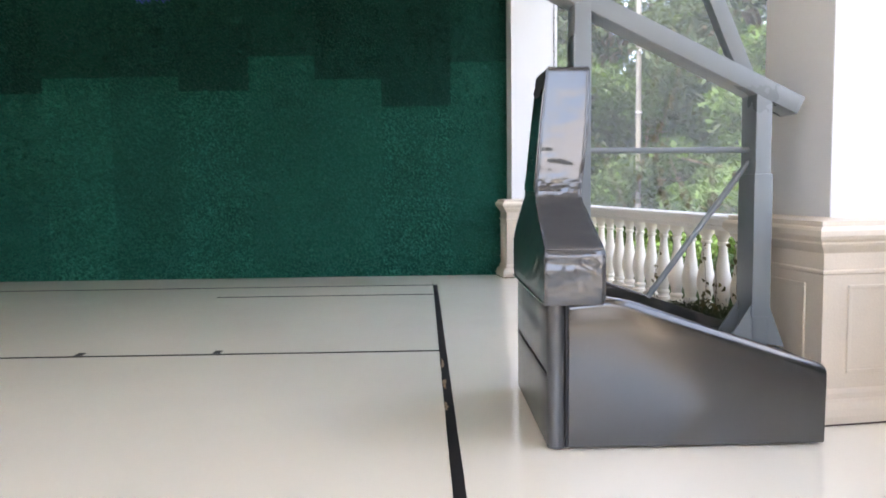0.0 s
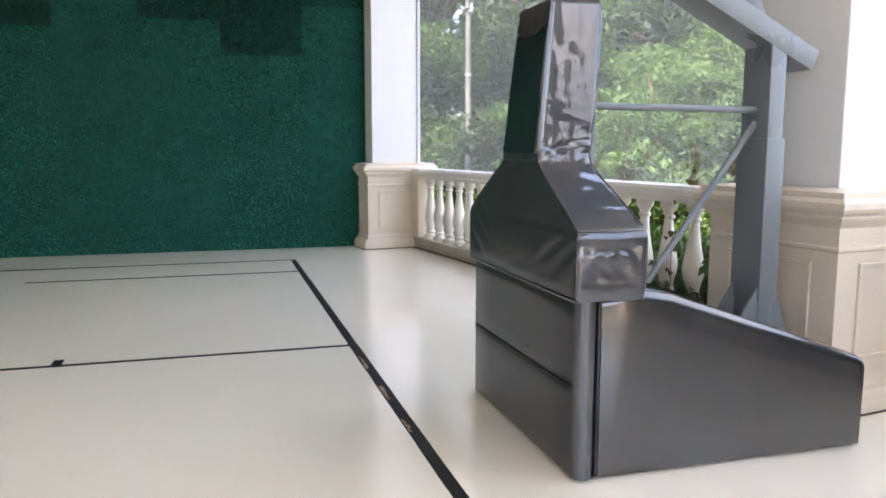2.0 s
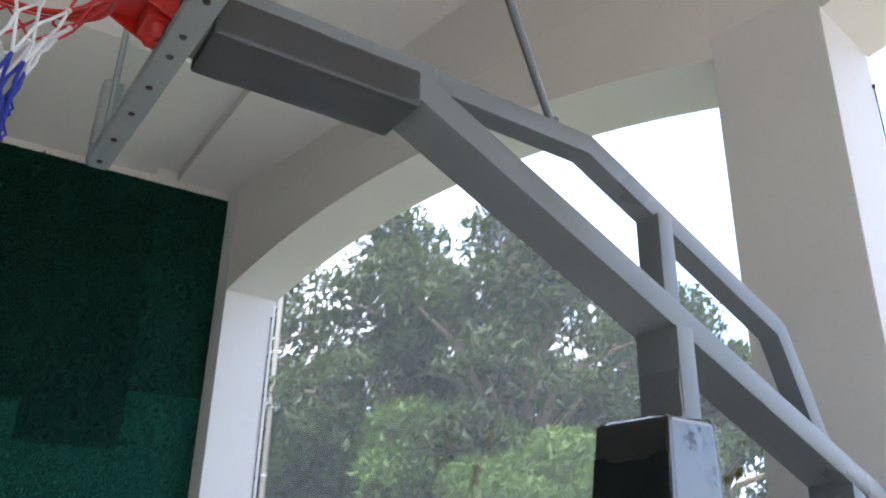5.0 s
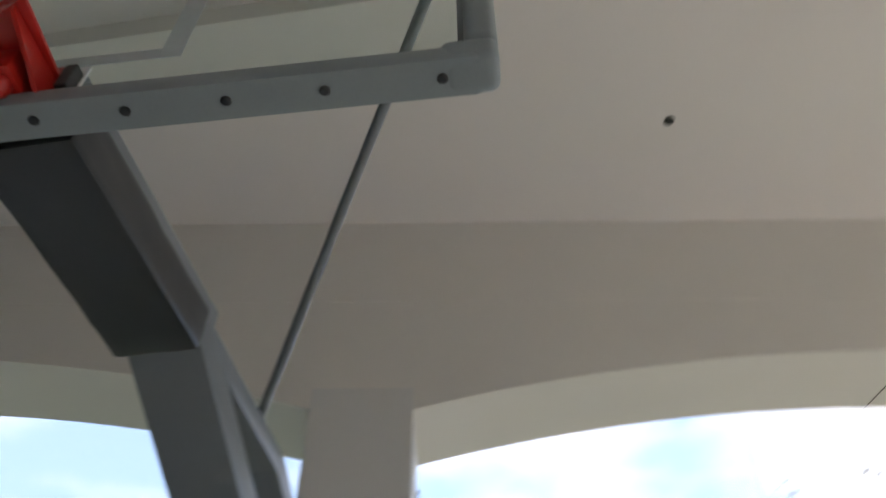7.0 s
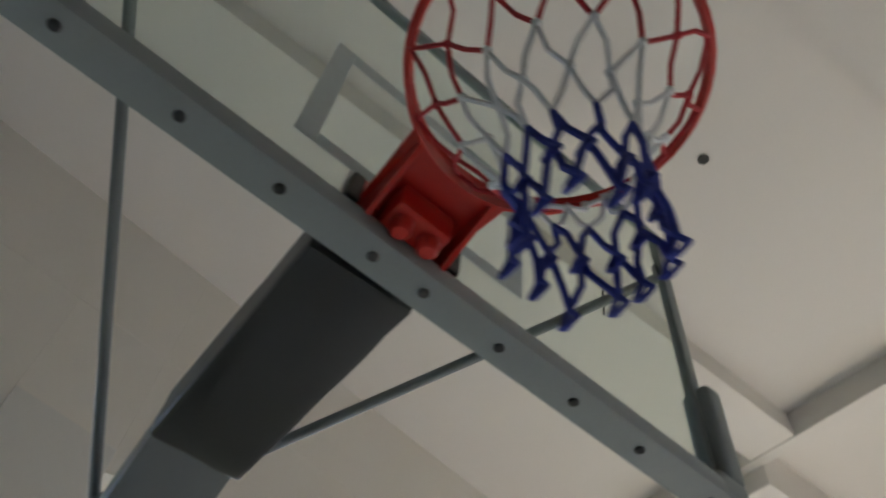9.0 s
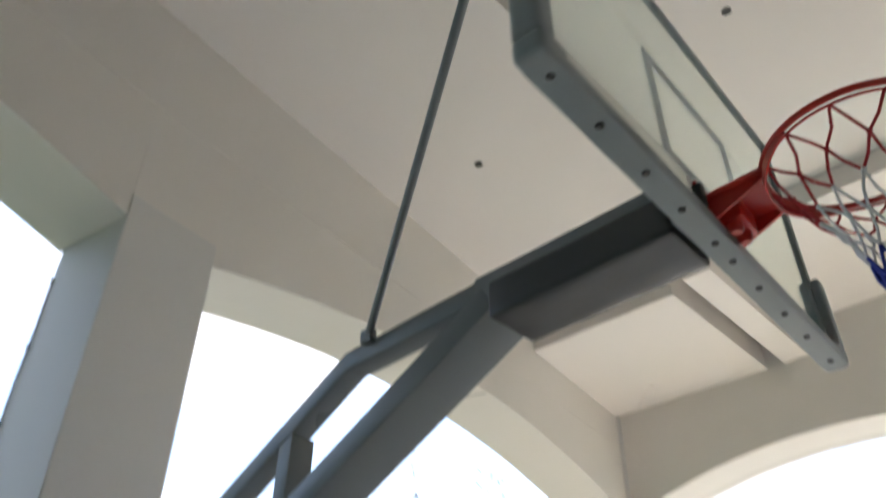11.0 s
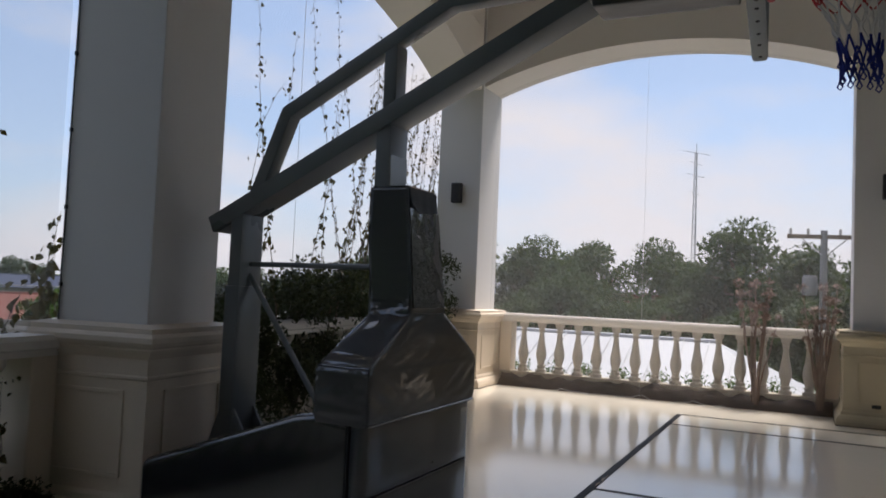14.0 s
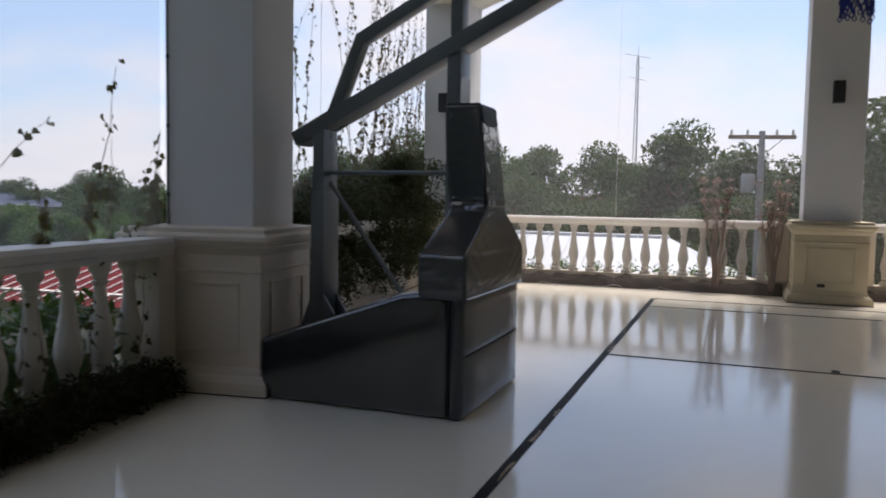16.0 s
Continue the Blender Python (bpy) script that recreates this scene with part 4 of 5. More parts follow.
for level in range(6):
    bm = bmesh.new()
    for k in range(12):
        a0 = 2 * math.pi * (k + 0.5 * (level % 2)) / 12
        for s in (-1, 1):
            p, q = net_point(level, a0), net_point(level + 1, (a0 + s * math.pi / 12) % (2 * math.pi))
            mid = p.lerp(q, 0.5) + Vector((random.uniform(-1, 1), random.uniform(-1, 1), random.uniform(-1, 0))) * 0.009
            tube([p, mid, q], 0.005 if level > 3 else 0.0042, 5, bm)
        if 0 < level < 4:
            bmesh.ops.create_icosphere(bm, subdivisions=1, radius=0.0085, matrix=Matrix.Translation(net_point(level, a0)))
        if level > 3:
            q = net_point(level + 1, (a0 + math.pi / 12) % (2 * math.pi))
            tube([q, q + Vector((0.012, 0.004, -0.028)), q + Vector((0, 0.010, -0.042)), q + Vector((-0.012, 0.002, -0.024)), q], 0.004, 5, bm)
    part("net_tier", bm, tiers[level][0], rim, tiers[level][1], smooth=60)

tagged(part("soffit_cable", tube([(X0 + 0.03, -3.83, EAST_APEX - 0.002), (2.0, -3.77, EAST_APEX - 0.002), (X1, -3.70, EAST_APEX - 0.002)], 0.0035, 6), M_DARK, at=COL), "thin dark cable run across the arch soffit", "cable")

# ---- speakers on the columns, ceiling lamp and holes ----


def speaker(m, label):
    t = thing("wall_speaker", m, label, "speaker", "column speakers")
    part("cabinet", box((-0.075, 0.02, -0.15), (0.075, 0.13, 0.15), 0.012), M_DARK, t, smooth=40)
    part("grille", box((-0.062, 0.131, -0.135), (0.062, 0.137, 0.135), 0.003), M_BLACK, t)
    part("bracket", box((-0.02, 0.0, -0.03), (0.02, 0.0195, 0.03)), M_BOLT, t)


speaker(Matrix.Translation((2.945, FRONT + 0.04, 2.90)), "small dark loudspeaker on the corner column")
speaker(Matrix.Translation((-2.772, FRONT - 0.02, 2.90)), "small dark loudspeaker on the front column")

lamp = thing("ceiling_lamp", Matrix.Translation((-1.478, -0.09, CEIL)), "round cream ceiling lamp with a spiral bulb", "ceiling lamp")
part("dish", lathe([(0.20, -0.012), (0.205, -0.03), (0.19, -0.04), (0.07, -0.02), (0.06, -0.015)], 32), M_LAMP, lamp, smooth=50)
part("bulb", tube([(0.045 * math.cos(a) * (1 - a / 40), 0.045 * math.sin(a) * (1 - a / 40), -0.04 - 0.006 * a) for a in [0.35 * i for i in range(60)]], 0.008, 8), material("unlit_bulb", (0.8, 0.8, 0.76), 0.25), lamp, smooth=60)
part("socket", lathe([(0.03, -0.05), (0.03, -0.01)], 14), M_BOLT, lamp)
for x, y in ((0.992, -2.10), (-1.403, -2.09)):
    t = thing("ceiling_outlet", Matrix.Translation((x, y, CEIL)), "small dark uncovered outlet hole in the ceiling", "ceiling outlet", "ceiling outlets")
    part("rim_ring", lathe([(0.037, -0.002), (0.037, -0.006), (0.028, -0.006), (0.028, -0.002)], 16), M_BOLT, t)
    part("cavity", lathe([(0.027, -0.003), (0.027, -0.008)], 16), M_BLACK, t)

box_t = thing("pedestal_outlet", Matrix.Translation((-2.66, FRONT + 0.0805, 0.26)), "small dark outlet box on the pedestal", "outlet")
part("outlet_plate", box((-0.05, 0, -0.03), (0.05, 0.012, 0.03), 0.003), M_DARK, box_t)
part("socket", box((-0.03, 0.0121, -0.012), (0.03, 0.015, 0.012)), M_BLACK, box_t)

tagged(part("ceiling_hook", tube([(-0.325, -2.25, 6.064), (-0.325, -2.25, 6.04), (-0.20, -2.39, 6.04), (-0.20, -2.39, 6.064)], 0.008, 6), M_DARK), "small dark bent hook under a ceiling beam", "hook")

# ---- outside: ground, roofs, poles ----
GZ = -4.6
g = bmesh.new()
bmesh.ops.create_circle(g, cap_ends=True, radius=2500, segments=48)
tagged(part("ground", g, M_GROUND, at=Matrix.Translation((0, 0, GZ))), "green open land reaching to the horizon", "ground", kind="structure")
tagged(part("terrace_base_wall", prism([(WEST - 0.6, -7.96), (3.56, -7.96), (1.62, 8.3), (WEST - 0.6, 8.3)], GZ, -0.251, "z"), M_HOUSE), "plain rendered wall under the terrace", "wall", kind="structure")


def house(m, w, d, eave, ridge, roof_mat, label, ribs=0.0, hip=0.0, rib_mat=None):
    """A house along local x: walls, gabled or hipped roof with overhang, windows."""
    t = thing("house", m, label, "house")
    part("house_wall", box((-w / 2, -d / 2, 0), (w / 2, d / 2, eave)), M_HOUSE, t)
    o = 0.5
    a = [(-w / 2 - o, -d / 2 - o, eave - 0.15), (w / 2 + o, -d / 2 - o, eave - 0.15), (w / 2 + o, d / 2 + o, eave - 0.15), (-w / 2 - o, d / 2 + o, eave - 0.15)]
    r = [(-w / 2 - o + hip, 0, ridge), (w / 2 + o - hip, 0, ridge)]
    bm = bmesh.new()
    v = [bm.verts.new(p) for p in a + r]
    for f in ((0, 1, 5, 4), (2, 3, 4, 5), (1, 2, 5), (3, 0, 4), (3, 2, 1, 0)):
        bm.faces.new([v[i] for i in f])
    bmesh.ops.recalc_face_normals(bm, faces=bm.faces[:])
    roof = part("roof", bm, roof_mat, t)
    if ribs:
        rb = bmesh.new()
        n = int((w + 2 * o) / ribs)
        for i in range(1, n):
            x = -w / 2 - o + i * ribs
            top_x = min(max(x, r[0][0]), r[1][0])
            for s in (-1, 1):
                k = 1.0 if hip == 0 else min(1.0, (min(x - a[0][0], a[1][0] - x)) / hip)
                p = Vector((x, s * (d / 2 + o), eave - 0.12))
                q = Vector((x, s * (d / 2 + o) * (1 - k), eave - 0.12 + (ridge - eave + 0.15) * k))
                tube([p, q], 0.017, 4, rb)
        part("roof_rib", rb, rib_mat or roof_mat, roof)
    part("ridge_cap", tube([r[0], r[1]], 0.07, 6), roof_mat, roof)
    for i in range(3):
        x = -w / 2 + w * (i + 0.5) / 3
        wdw = part("window", box((x - 0.5, -d / 2 - 0.05, eave - 1.9), (x + 0.5, -d / 2 - 0.003, eave - 0.8)), M_BLACK, t)
        part("frame", box((x - 0.58, -d / 2 - 0.03, eave - 1.98), (x + 0.58, -d / 2 - 0.002, eave - 1.9)), M_SHAFT, wdw)
    return t


house(Matrix.Translation((7.2, -16.2, GZ)), 18.8, 7.0, GZ * -1 - 1.05, GZ * -1 + 0.42, M_ROOF_W, "low house with a wide white sheet metal roof", 0.6, 2.8)
house(Matrix.Translation((12.0, -8.5, GZ)) @ Matrix.Rotation(radians(6), 4, "Z"), 7.5, 5.0, 4.05, 4.55, M_ROOF_R, "house with a ribbed red metal roof", 0.32, 0.8, M_RIB)
house(Matrix.Translation((31.7, -20.8, GZ)) @ Matrix.Rotation(radians(53), 4, "Z"), 6.5, 6.0, 3.95, 4.95, M_ROOF_O, "house with an orange red tiled roof", 0.4, 2.2)
house(Matrix.Translation((54.8, -36.6, GZ)) @ Matrix.Rotation(radians(54), 4, "Z"), 15.0, 10.0, 4.95, 5.7, M_ROOF_B, "long building with a dark blue grey roof", 0.0, 1.5)
house(Matrix.Translation((6.2, -37.0, GZ)) @ Matrix.Rotation(radians(20), 4, "Z"), 4.0, 4.0, 5.0, 6.1, M_ROOF_R, "red roofed house among the trees", 0.0, 1.2)


def mast(m, h):
    t = thing("antenna_mast", m, "thin guyed lattice antenna mast above the trees", "antenna mast")
    legs = [(0.24 * math.cos(a), 0.24 * math.sin(a)) for a in (0.3, 2.39, 4.49)]
    for lx, ly in legs:
        part("mast_leg", tube([(lx, ly, 0), (lx * 0.3, ly * 0.3, h)], 0.03, 6), M_GALV, t)
    bm = bmesh.new()
    for i in range(int(h / 0.6)):
        z = i * 0.6
        for k in range(3):
            a, b = legs[k], legs[(k + 1) % 3]
            f, g = 1 - 0.7 * z / h, 1 - 0.7 * (z + 0.6) / h
            tube([(a[0] * f, a[1] * f, z), (b[0] * g, b[1] * g, z + 0.6)], 0.012, 4, bm)
    part("lattice", bm, M_GALV, t)
    for z, w in ((h - 0.1, 0.75), (h - 0.75, 0.35), (h - 1.5, 0.5), (h - 2.6, 0.3)):
        part("aerial", tube([(-w, -0.3 * w, z), (w, 0.3 * w, z + 0.25)], 0.017, 6), M_GALV, t)
    part("tip", tube([(0, 0, h), (0, 0, h + 0.6)], 0.02, 6), M_GALV, t)


mast(Matrix.Translation((4.55, -45, GZ)), 15.0)


def power_pole(m, h):
    t = thing("utility_pole", m, "concrete utility pole with crossarm and transformer", "utility pole")
    part("pole", tube([(0, 0, 0), (0, 0, h)], [0.16, 0.11], 10), M_POLE, t, smooth=60)
    part("crossarm", box((-1.15, -0.06, h - 0.28), (1.15, 0.06, h - 0.14), 0.01), M_BARK, t)
    for x in (-1.05, -0.5, 0.5, 1.05):
        part("insulator", lathe([(0.03, 0), (0.06, 0.05), (0.04, 0.1), (0.055, 0.14), (0.03, 0.2)], 8), M_CONCRETE, t, at=Matrix.Translation((x, 0, h - 0.14)))
    part("transformer", lathe([(0.2, 0), (0.24, 0.05), (0.24, 0.6), (0.2, 0.68)], 12), M_POLE, t, at=Matrix.Translation((0.42, 0, h - 2.2)), smooth=50)
    for s in (-1, 1):
        part("arm_brace", tube([(0, 0.05, h - 0.9), (s * 0.7, 0.05, h - 0.28)], 0.02, 5), M_GALV, t)


power_pole(Matrix.Translation((-2.3, -25, GZ)) @ Matrix.Rotation(radians(12), 4, "Z"), 8.55)

# ---- trees ----


def leaf_cloud(rng, centres, count, size, spread, flat=1.0):
    """Many small folded leaves scattered round the given centres: (point, radius)."""
    total = sum(r ** 2 for _, r in centres)
    vs, fs = [], []
    for c, r in centres:
        k = max(3, int(count * r ** 2 / total))
        d = rng.normal(size=(k, 3))
        d /= np.linalg.norm(d, axis=1)[:, None]
        rad = r * (0.35 + 0.70 * rng.random(k) ** 0.7) * spread
        d[:, 2] = np.where(rng.random(k) < 0.55, np.abs(d[:, 2]), d[:, 2])
        p = np.array(c) + d * rad[:, None] * np.array((1, 1, flat))
        u = rng.normal(size=(k, 3)) + d * 0.3
        u /= np.linalg.norm(u, axis=1)[:, None]
        v = np.cross(u, rng.normal(size=(k, 3)) * 0.6 + np.array((0, 0, 1)))
        v /= np.linalg.norm(v, axis=1)[:, None] + 1e-9
        s = size * (0.6 + 0.8 * rng.random(k))[:, None]
        n = np.cross(u, v)
        quad = np.stack([p - u * s, p + v * s * 0.42 + n * s * 0.16, p + u * s, p - v * s * 0.42 + n * s * 0.16], 1)
        base = len(vs)
        vs.extend(map(tuple, quad.reshape(-1, 3)))
        fs.extend((base + 4 * i, base + 4 * i + 1, base + 4 * i + 2, base + 4 * i + 3) for i in range(k))
    return vs, fs


def tree(name, seed, h, crown, count, leaf, mat, label, clumps=26, low=0.35, m=Matrix(), group="", full=1.0):
    rng = np.random.default_rng(seed)
    t = thing(name, m, label, "tree", group)
    bm = bmesh.new()
    trunk = [Vector((0.12 * h * 0.1 * math.sin(i + seed), 0.1 * h * 0.1 * math.cos(i * 1.3 + seed), h * 0.8 * i / 6)) for i in range(7)]
    trunk[0] = Vector((0, 0, -0.1))
    tube(trunk, [0.035 * h * (1 - 0.75 * i / 6) for i in range(7)], 8, bm)
    centres = []
    for i in range(clumps):
        f = low + (1 - low) * (i + rng.random()) / clumps
        a = rng.random() * 2 * math.pi
        reach = crown * math.sin(math.pi * min(0.97, 0.12 + 0.86 * ((f - low) / (1 - low)) ** 0.8)) ** 0.6 * (0.35 + 0.75 * rng.random())
        c = Vector((math.cos(a) * reach, math.sin(a) * reach, h * f * (0.92 + 0.12 * rng.random())))
        start = trunk[min(6, max(1, int(f * 6)))]
        start = Vector((start.x, start.y, min(start.z, c.z * 0.85)))
        mid = start.lerp(c, 0.55) + Vector((0, 0, 0.06 * h))
        tube([start, mid, c], [0.012 * h, 0.007 * h, 0.002 * h], 5, bm)
        centres.append((tuple(c), crown * full * (0.17 + 0.17 * rng.random())))
    part("trunk", bm, M_BARK, t, smooth=60)
    vs, fs = leaf_cloud(rng, centres, count, leaf, 1.0, 0.75)
    me = bpy.data.meshes.new("crown")
    me.from_pydata(vs, [], fs)
    me.materials.append(mat)
    part("crown", me, None, t)
    return t


def put_trees(master, spots, seed):
    rng = np.random.default_rng(seed)
    for i, (x, y, s) in enumerate(spots):
        m = Matrix.Translation((x, y, GZ)) @ Matrix.Rotation(rng.random() * 6.28, 4, "Z") @ Matrix.Scale(s, 4)
        if i == 0:
            master.matrix_basis = m
        else:
            o = copy_thing(master, Matrix.Translation((x, y, GZ)))
            o.matrix_basis = m


white_pole = thing("white_pole", Matrix.Translation((5.4, 17.2, GZ)), "slim weathered white pole standing among the trees", "pole")
part("shaft", tube([(0, 0, -0.05), (0.03, 0, 5), (0.0, 0.02, 13.5)], [0.085, 0.08, 0.065], 10), material("weathered_white", (0.2, 0.195, 0.18), 0.8, stain=(1.5, 0.35)), white_pole, smooth=60)
for z in (6.2, 7.9, 9.6):
    part("band", tube([(0.02, 0, z), (0.02, 0, z + 0.05)], 0.095, 10), M_GALV, white_pole, smooth=60)

# thicket beyond the bay beside the turf
fresh = [tree("broadleaf_tree", 11 + i, 7.4, 2.8, 36000, 0.082, M_LEAF, "fresh green broadleaf tree standing outside the balustrade", 74, 0.16, group="thicket trees") for i in range(3)]
put_trees(fresh[0], [(8.0, 9.6, 1.08), (13.2, 12.5, 1.25), (3.4, 20.8, 1.35), (17.2, -12.6, 0.68)], 1)
put_trees(fresh[1], [(9.8, 12.4, 1.15), (8.2, 13.8, 1.2), (0.8, 19.5, 1.3), (19.6, -13.2, 0.70)], 2)
put_trees(fresh[2], [(7.4, 7.0, 0.92), (9.8, 16.5, 1.3), (6.4, 8.8, 0.95), (6.9, 21.5, 1.3), (9.6, 20.5, 1.5), (15.6, -13.4, 0.66)], 3)
tall = [tree("tall_tree", 31 + i, 15.0, 4.0, 15000, 0.15, M_LEAF_D, "tall dark tree with sky between its branches", 64, 0.32, group="tall trees") for i in range(2)]
put_trees(tall[0], [(10.6, 13.6, 1.0), (15.5, 13.0, 0.92), (5.6, 23.5, 1.15), (1.6, 23.0, 1.1)], 4)
put_trees(tall[1], [(9.4, 17.2, 1.04), (18.5, 14.0, 0.9), (3.4, 25.0, 1.1), (13.0, 17.0, 1.0)], 5)
# tree line beyond the open front
far = [tree("far_tree", 51 + i, 9.5, 3.9, 13000, 0.17, M_LEAF_F, "dark green tree in the line beyond the white roof", 48, 0.12, group="far tree line", full=1.3) for i in range(3)]
spots = [[], [], []]
rng = np.random.default_rng(9)
for i in range(40):
    x = -24 + 1.76 * i
    spots[i % 3].append((x + rng.uniform(-0.8, 0.8), -33 - rng.uniform(0, 9), (0.75 + 0.16 * rng.random()) * (1.0 if x < 24 else 0.55)))
for i in range(24):
    spots[i % 3].append((-26 + 3.0 * i + rng.uniform(-1, 1), -26 - rng.uniform(0, 3), (0.52 + 0.14 * rng.random()) * (1.0 if i < 15 else 0.62)))
for i in range(54):
    a = radians(-64 + 2.0 * i)
    r = 66 + rng.uniform(0, 45)
    spots[i % 3].append((r * math.cos(a), r * math.sin(a), 0.60 + 0.16 * rng.random()))
for i, (x, y, k) in enumerate([(27.5, -15.0, 0.44), (26.0, -19.5, 0.42), (37.0, -17.5, 0.52), (40.0, -23.0, 0.50), (36.0, -27.0, 0.50), (46.0, -27.0, 0.58), (24.0, -11.0, 0.42), (50.0, -40.0, 0.6), (29.0, -27.0, 0.67), (25.5, -25.5, 0.62), (31.5, -28.0, 0.64), (22.0, -24.0, 0.60), (34.0, -31.0, 0.68), (27.0, -23.0, 0.56)]):
    spots[i % 3].append((x, y, k))
spots[0] += [(-9.5, -25, 1.3), (-13.5, -22, 1.15), (-7.6, -24, 0.85), (-11.5, -28, 1.2)]
for k in range(3):
    put_trees(far[k], spots[k], 70 + k)

# ---- soil bed along the foot of the front balustrade ----
def soil_bed(x0, x1, y0, y1, h, seed):
    bm = bmesh.new()
    nx, ny = int((x1 - x0) / 0.07), 6
    g = [[bm.verts.new((x0 + (x1 - x0) * i / nx, y0 + (y1 - y0) * j / ny + (0.05 * noise.noise((i * 0.25, seed, 0)) if j == ny else 0), max(0.004, h * (1 - (j / ny) ** 2) * (0.75 + 0.6 * noise.noise((i * 0.35, j * 0.8, seed)))) if j < ny else -0.01)) for i in range(nx + 1)] for j in range(ny + 1)]
    for j in range(ny):
        for i in range(nx):
            bm.faces.new((g[j][i], g[j][i + 1], g[j + 1][i + 1], g[j + 1][i]))
    bmesh.ops.recalc_face_normals(bm, faces=bm.faces[:])
    tagged(part("soil_bed", bm, M_SOIL, smooth=60), "strip of dark brown soil along the balustrade", "soil bed", kind="structure")


soil_bed(C4X[1] + 0.18, C3X - 0.18, -7.62, -7.36, 0.20, 3.0)
soil_bed(bays[0][0] + 0.18, bays[0][1] - 0.18, -7.62, -7.36, 0.20, 8.0)

# ---- plants against the terrace ----


def bush(m, r, h, count, leaf, mat, seed, label):
    rng = np.random.default_rng(seed)
    t = thing("bush", m, label, "bush")
    cs = [((rng.uniform(-r, r) * 0.7, rng.uniform(-r, r) * 0.7, h * (0.15 + 0.75 * rng.random())), 0.42 * r + 0.1) for _ in range(16)]
    bm = bmesh.new()
    for c, _ in cs[:9]:
        tube([(0.2 * c[0], 0.2 * c[1], 0), (0.7 * c[0], 0.7 * c[1], 0.6 * c[2]), c], [0.02, 0.012, 0.004], 5, bm)
    part("stem", bm, M_BARK, t)
    vs, fs = leaf_cloud(rng, cs, count, leaf, 1.0, 1.0)
    me = bpy.data.meshes.new("foliage")
    me.from_pydata(vs, [], fs)
    me.materials.append(mat)
    part("foliage", me, None, t)
    return t


# planting ledge outside the colonnade and the front
tagged(part("planter_ledge", prism([(X1 + 0.05, C3Y), (X1 + 0.75, C3Y), (X1 + 0.75, C1[1]), (X1 + 0.05, C1[1])], -0.5, -0.05, "z"), M_SOIL, at=COL), "dark planting ledge outside the balustrade", "planter", kind="structure")
tagged(part("front_planter_ledge", box((C4X[0] - 6, -8.75, -0.5), (C3X + 0.9, -7.97, 0.05)), M_SOIL), "dark planting ledge outside the front balustrade", "planter", kind="structure")
rng = np.random.default_rng(77)
for i, (y, r, h) in enumerate([(-5.9, 0.62, 2.05), (-5.0, 0.6, 2.0), (-4.15, 0.55, 1.85), (-3.3, 0.55, 1.75), (-6.6, 0.5, 1.95), (-2.55, 0.5, 1.5), (-1.75, 0.42, 1.3), (-1.32, 0.32, 1.2)]):
    bush(COL @ Matrix.Translation((BX + 0.02, y, 0.0)), r * 0.85, h, 9500, 0.029, M_LEAF_K, 200 + i, "dense dark climbing foliage on the netting")
for i, (y, r, h) in enumerate([(0.9, 0.42, 0.62), (1.7, 0.4, 0.55), (2.6, 0.4, 0.6), (3.6, 0.35, 0.45), (5.0, 0.35, 0.4)]):
    bush(COL @ Matrix.Translation((X1 + 0.42, y, -0.06)), r, h, 1300, 0.05, M_LEAF_V, 230 + i, "low leafy plants at the foot of the balustrade")
for i in range(9):
    bush(Matrix.Translation((2.3 - 0.55 * i, -7.99, 0.045)), 0.15, 0.24, 220, 0.032, M_LEAF_V, 250 + i, "low plants behind the front balustrade")


for i, (y, r, h) in enumerate([(0.62, 0.08, 0.17), (0.80, 0.09, 0.22), (0.98, 0.09, 0.20), (1.17, 0.10, 0.25), (1.37, 0.09, 0.22), (1.57, 0.10, 0.24), (1.77, 0.09, 0.20), (1.97, 0.09, 0.22), (2.17, 0.09, 0.18), (2.40, 0.08, 0.14)]):
    bush(COL @ Matrix.Translation((BX - 0.125, y, 0.0)), r, h, 1200, 0.02, M_LEAF_K, 280 + i, "low dense dark plants along the foot of the balustrade")


def shrub_stems(m, seed, h, label):
    """A clump of dry upright stems with reddish tips."""
    rng = np.random.default_rng(seed)
    t = thing("dry_shrub", m, label, "shrub", "dry shrubs")
    tips = []
    for i in range(16):
        a, lean = rng.random() * 6.28, 0.05 + 0.24 * rng.random()
        p = [Vector((0.04 * math.cos(a), 0.04 * math.sin(a), 0))]
        for k in range(1, 6):
            p.append(Vector((math.cos(a) * lean * k / 5 + rng.normal() * 0.012, math.sin(a) * lean * k / 5 + rng.normal() * 0.012, h * k / 5 * (0.75 + 0.3 * (i % 4) / 3))))
        part("stem", tube(p, [0.016, 0.014, 0.012, 0.01, 0.007, 0.003], 5), M_TWIG, t)
        tips += [(tuple(p[5]), 0.07), (tuple(p[4]), 0.06)]
    vs, fs = leaf_cloud(rng, tips, 420, 0.035, 1.0)
    me = bpy.data.meshes.new("foliage")
    me.from_pydata(vs, [], fs)
    me.materials.append(M_TWIG)
    part("foliage", me, None, t, "dry reddish leaf tips")["kind"] = "stuff"


shrub_stems(Matrix.Translation((-1.27, -7.47, 0.06)), 1, 1.56, "clump of dry brown upright stems by the front balustrade")
shrub_stems(Matrix.Translation((-2.06, -7.49, 0.06)), 2, 1.52, "clump of dry brown upright stems by the front balustrade")

# ---- netting across the openings, its ropes and the vines on it ----


